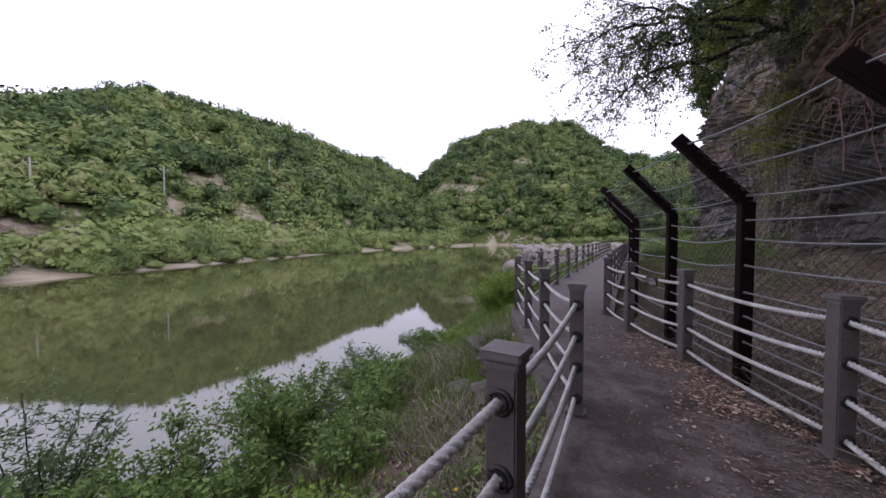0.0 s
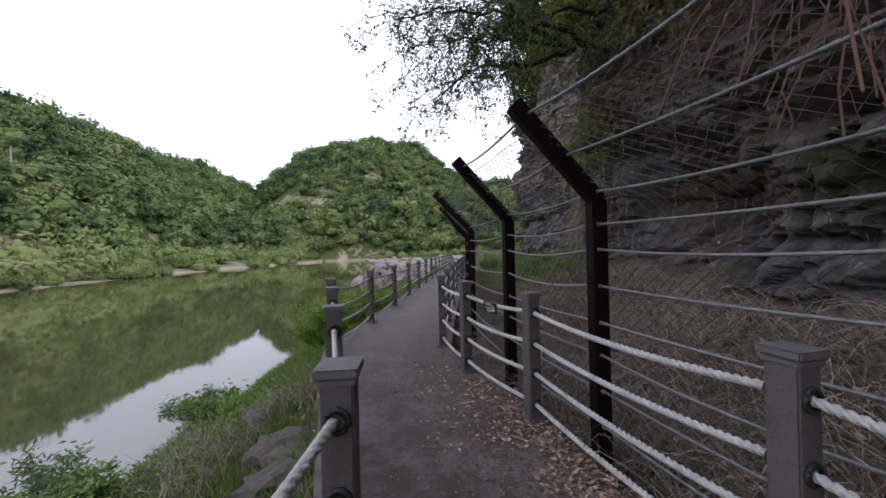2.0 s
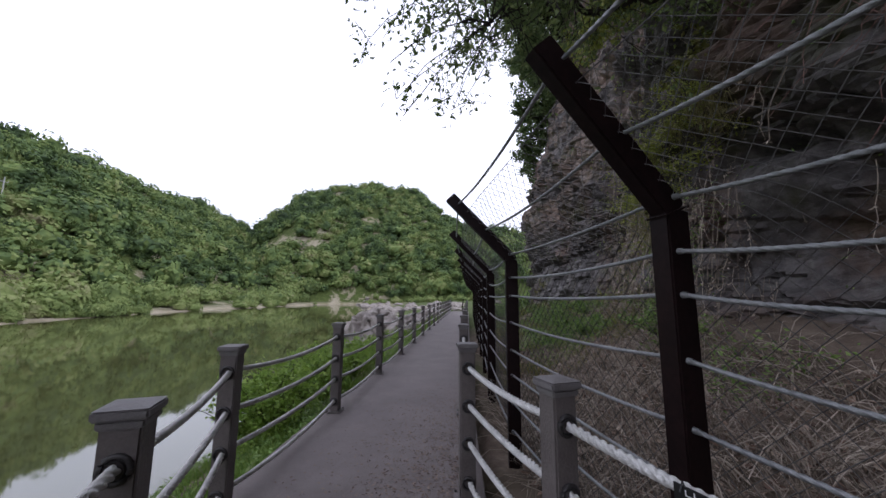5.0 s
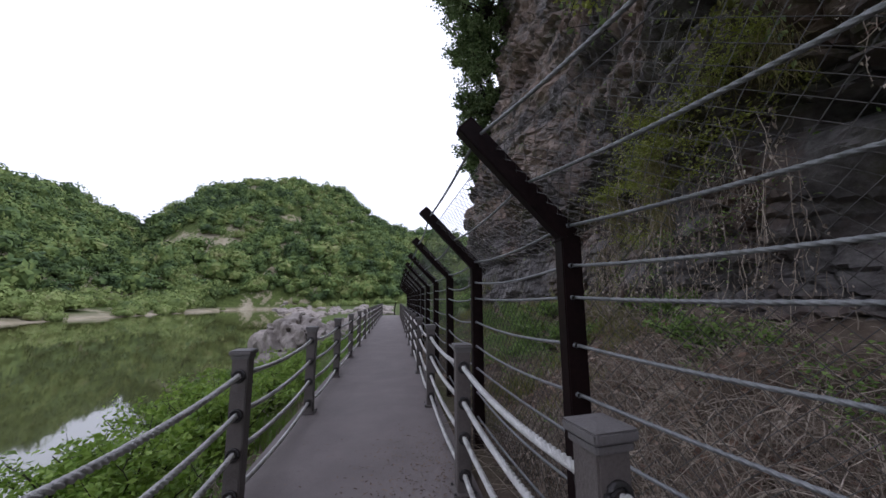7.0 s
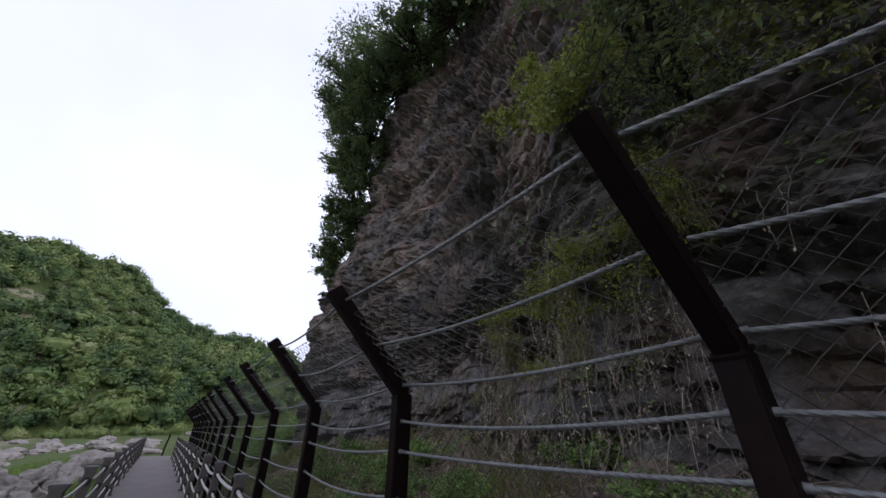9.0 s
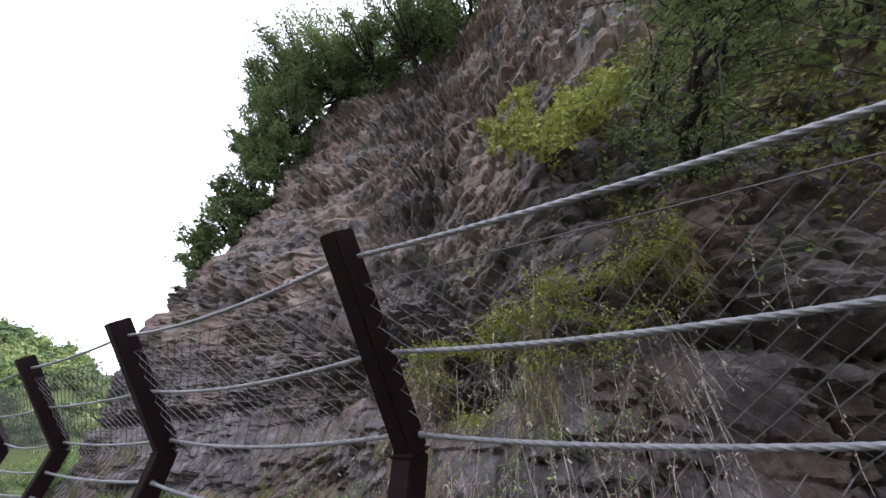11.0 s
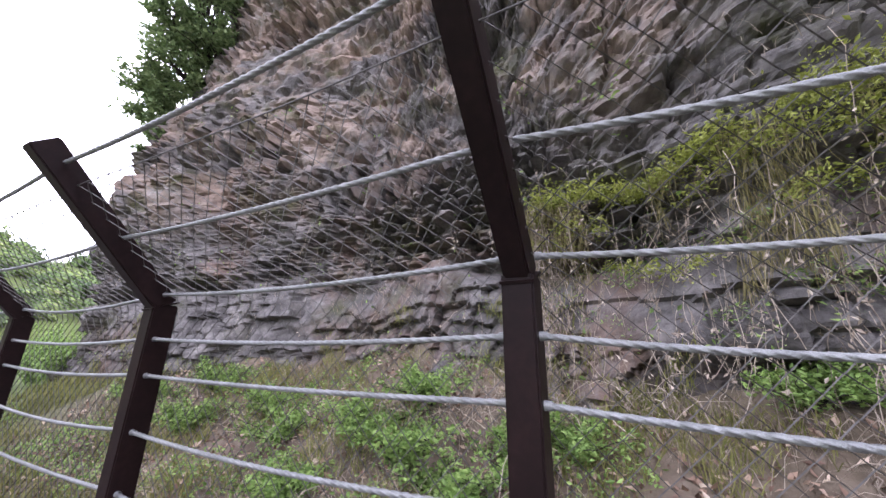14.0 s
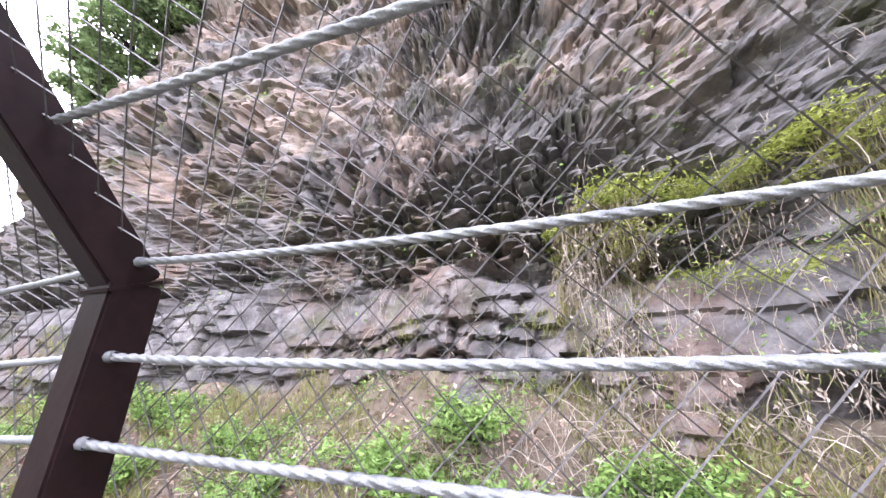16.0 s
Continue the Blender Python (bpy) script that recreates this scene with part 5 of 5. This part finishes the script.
for k, (x, y, r, h, kind) in enumerate([(4.3, 14.5, 0.6, 0.7, 2), (3.8, 15.5, 0.5, 0.55, 0), (4.6, 16.6, 0.6, 0.7, 2), (4.4, 18.6, 0.6, 0.8, 2), (4.7, 12.7, 0.5, 0.6, 0), (3.7, 13.5, 0.45, 0.45, 2), (4.4, 9.6, 0.5, 0.6, 2), (4.9, 20.6, 0.7, 0.9, 2), (5.0, 10.8, 0.5, 0.6, 0), (4.2, 14.0, 0.7, 0.6, 0), (4.6, 15.2, 0.8, 0.7, 2), (4.9, 14.4, 0.6, 0.6, 0), (5.1, 17.6, 0.7, 0.8, 0), (4.5, 13.2, 0.6, 0.6, 2), (5.3, 19.4, 0.8, 0.9, 2)]):
    name, label, mat, leaf, slim = KINDS[kind]
    shrub("slope_shrub", "green leafy plant sprouting at the cliff foot", x, y, r * 1.5, h * 0.8, M_LEAF, 2400, 0.058, slim, 300 + k, 16, group="plants on the slope")

for k, (x, y, r, h) in enumerate([(5.4, 27.0, 1.2, 1.5), (3.6, 28.5, 1.0, 1.1), (4.6, 31.0, 1.3, 1.6), (3.4, 34.0, 1.1, 1.2), (5.6, 35.5, 1.5, 2.0), (4.0, 38.5, 1.3, 1.5)]):
    shrub("slope_bush", "green bush growing behind the fence past the cliff", x, y, r, h, M_LEAF, 1600, 0.11, 0.5, 330 + k, 14, group="bushes behind the fence")

for k, (x, y, r, h) in enumerate([(6.8, 31.5, 1.5, 2.0), (7.5, 36.0, 1.8, 2.6), (3.0, 31.5, 0.9, 1.0), (6.0, 40.0, 1.8, 2.4), (9.0, 41.0, 2.2, 3.0), (3.4, 42.0, 1.4, 1.6), (11.0, 46.0, 2.6, 3.4), (6.5, 46.5, 2.2, 2.6)]):
    shrub("slope_bush", "green bush growing behind the fence past the cliff", x, y, r, h, M_LEAF, 2600, 0.14, 0.55, 350 + k, 16, bare=0.05, group="bushes behind the fence")

# dead creeper hanging from the rock by the first fence bays
dead = []
for k in range(150):
    o = np.array([g.normal(5.2, 0.35), g.normal(6.0, 0.6), g.normal(4.4, 0.4)])
    s = np.linspace(0, 1, 6)[:, None]
    c = o + np.array([-g.uniform(0.1, 0.7), g.normal(0, 0.35), -g.uniform(0.3, 1.1)]) * s + np.cumsum(g.normal(0, 0.03, (6, 3)), 0)
    dead.append(tube(c, 0.0028, 3))
for k in range(70):
    o = np.array([g.normal(3.75, 0.28), g.normal(2.95, 0.3), g.normal(2.85, 0.22)])
    s = np.linspace(0, 1, 7)[:, None]
    c = o + np.array([-g.uniform(-0.1, 0.35), g.normal(0, 0.25), -g.uniform(0.2, 0.75)]) * s + np.array([0, 0, 0.18]) * np.sin(s * 3.14) + np.cumsum(g.normal(0, 0.025, (7, 3)), 0)
    dead.append(tube(c, 0.0035 * g.uniform(0.6, 1.4), 3))
tagged(new("dead_creeper", np_mesh("dead_creeper", *join(dead), M_REDTWIG)), "red-brown dead creeper stems hanging from the rock", "creeper", kind="stuff")

# ---- sign on the rope, end post, poles ----
def text_mesh(body, size, mat):
    cu = bpy.data.curves.new("lettering", "FONT")
    cu.body, cu.size, cu.align_x, cu.align_y = body, size, "CENTER", "CENTER"
    cu.extrude = 0.0006
    tmp = new("lettering", cu)
    dg = bpy.context.evaluated_depsgraph_get()
    me = bpy.data.meshes.new_from_object(tmp.evaluated_get(dg))
    bpy.data.objects.remove(tmp)
    me.materials.clear()
    me.materials.append(mat)
    return me


def warning_sign(x, y, z, turn):
    """A small board hung on the top rope, lettered towards the path."""
    thing = tagged(new("warning_sign"), "small black falling-rock warning board hung on the rope", "sign", "warning signs on the rope")
    thing.matrix_basis = pose(x, y, z, 90, 0, turn) @ Matrix.Scale(0.68, 4)
    part("board", bm_mesh("board", box_bm(0.42, 0.17, 0.008, (0, 0, 0), 0.003), M_SIGN), thing)
    part("lettering", text_mesh("낙석주의", 0.062, M_WHITE), thing, "white lettering", pose(-0.05, 0.042, 0.0045))
    bm = bmesh.new()
    for w, yy in ((0.26, -0.004), (0.2, -0.024)):
        bmesh.ops.create_cube(bm, size=1, matrix=Matrix.Translation((-0.05, yy, 0.0048)) @ Matrix.Diagonal((w, 0.006, 0.0012, 1)))
    for xx in (-0.06, 0.0, 0.03):
        bmesh.ops.create_cube(bm, size=1, matrix=Matrix.Translation((xx, -0.055, 0.0048)) @ Matrix.Diagonal((0.04 if xx < 0 else 0.02, 0.022, 0.0012, 1)))
    part("small_print", bm_mesh("small_print", bm, M_WHITE), thing, "small white print lines")
    tri = [tube([(0.105 + 0.05 * math.cos(a), -0.01 + 0.05 * math.sin(a), 0.005), (0.105 + 0.05 * math.cos(b), -0.01 + 0.05 * math.sin(b), 0.005)], 0.005, 4) for a, b in ((1.57, 3.665), (3.665, 5.76), (5.76, 1.57 + 6.283))]
    part("warning_triangle", np_mesh("warning_triangle", *join(tri), M_WHITE), thing, "white outlined warning triangle")
    bm = bmesh.new()
    bmesh.ops.create_cube(bm, size=1, matrix=Matrix.Translation((0.115, -0.045, 0.0046)) @ Matrix.Diagonal((0.05, 0.018, 0.0012, 1)))
    part("red_mark", bm_mesh("red_mark", bm, M_RED), thing, "faded orange mark")
    for sx in (-1, 1):
        part("strap", np_mesh("strap", *tube([(sx * 0.17, 0.06, -0.02), (sx * 0.17, 0.10, 0.0), (sx * 0.17, 0.06, 0.022)], 0.004, 5), M_SIGN), thing)


ra, rb = Vector(RIGHT[4]), Vector(RIGHT[5])
sp = ra.lerp(rb, 0.5)
warning_sign(sp.x - 0.03, sp.y - 0.015, 0.915, math.degrees(math.atan2(-(rb - ra).x, (rb - ra).y)) - 90)
warning_sign(1.365, 12.3, 0.915, -90)

post = tagged(new("leaning_post"), "thin dark leaning post at the end of the path", "post")
part("shaft", np_mesh("shaft", *tube([(0, 0, -0.3), (0.02, 0, 0.6), (0.1, 0, 1.25)], [0.06, 0.055, 0.05], 8), M_STEEL, True), post)
part("cap", np_mesh("cap", *tube([(0.1, 0, 1.25), (0.104, 0, 1.29)], [0.065, 0.03], 8), M_STEEL), post)
post.location = (0.75, 41.6, 0)


def utility_pole(x, y, h):
    z = float(ground_z(np.array([x]), np.array([y]))[0])
    thing = tagged(new("utility_pole"), "pale concrete utility pole standing among hillside trees", "utility pole", "poles on the hill")
    thing.location = (x, y, z)
    part("shaft", np_mesh("shaft", *tube([(0, 0, -1), (0, 0, h * 0.5), (0, 0, h)], [0.2, 0.17, 0.13], 8), M_POLE, True), thing)
    part("crossarm", bm_mesh("crossarm", box_bm(0.12, 1.8, 0.12, (0, 0, h - 1.2), 0.02), M_POLE), thing)
    for s in (-0.9, 0, 0.9):
        part("insulator", np_mesh("insulator", *tube([(0, s, h - 1.1), (0, s, h - 0.75)], [0.09, 0.05], 6), M_POLE), thing)


for az, dist, h in [(-69.8, 116.0, 10.0), (-81.2, 112.0, 9.0), (-57.0, 150.0, 8.0)]:
    utility_pole(1 + dist * math.sin(radians(az)), 3 + dist * math.cos(radians(az)), h)

# ---- leaf litter on the paving ----
g = np.random.default_rng(51)
n = 26000
y = g.uniform(-2.5, 10.5, n)
l, r = edge(LEFT, y) + 0.1, edge(RIGHT, y)
x = r - (r - l) * np.abs(g.normal(0, 0.36, n))
keep = (x > l) & (g.uniform(0, 1, n) < np.clip((11 - y) / 7, 0.1, 1))
x, y = x[keep], y[keep]
v, f = leaf_quads(np.stack([x, y, np.full(len(x), 0.012)], 1), 0.034, 0.5, gen=g)
v[:, 2] = 0.004 + np.abs(v[:, 2] - 0.012) * 0.25
tagged(new("path_leaf_litter", np_mesh("path_leaf_litter", v, f, M_CHAFF)), "scattered dry leaves and chaff on the paving", "leaf litter", kind="stuff")
n = 9000
y = g.uniform(-1.5, 7.0, n)
x = edge(RIGHT, y) + 0.08 - np.abs(g.normal(0, 0.42, n))
keep = (fractal(x / 0.6, y / 0.9, 131.0) > -0.12) & (g.uniform(0, 1, n) < np.clip((7.5 - y) / 4, 0.1, 1)) & (x > edge(LEFT, y) + 0.3)
x, y = x[keep], y[keep]
v, f = leaf_quads(np.stack([x, y, np.full(len(x), 0.012)], 1), 0.055, 0.55, gen=g)
v[:, 2] = 0.004 + np.abs(v[:, 2] - 0.012) * 0.35
tagged(new("path_edge_leaves", np_mesh("path_edge_leaves", v, f, M_LITTER)), "brown fallen leaves swept along the paving edge", "leaf litter", kind="stuff")
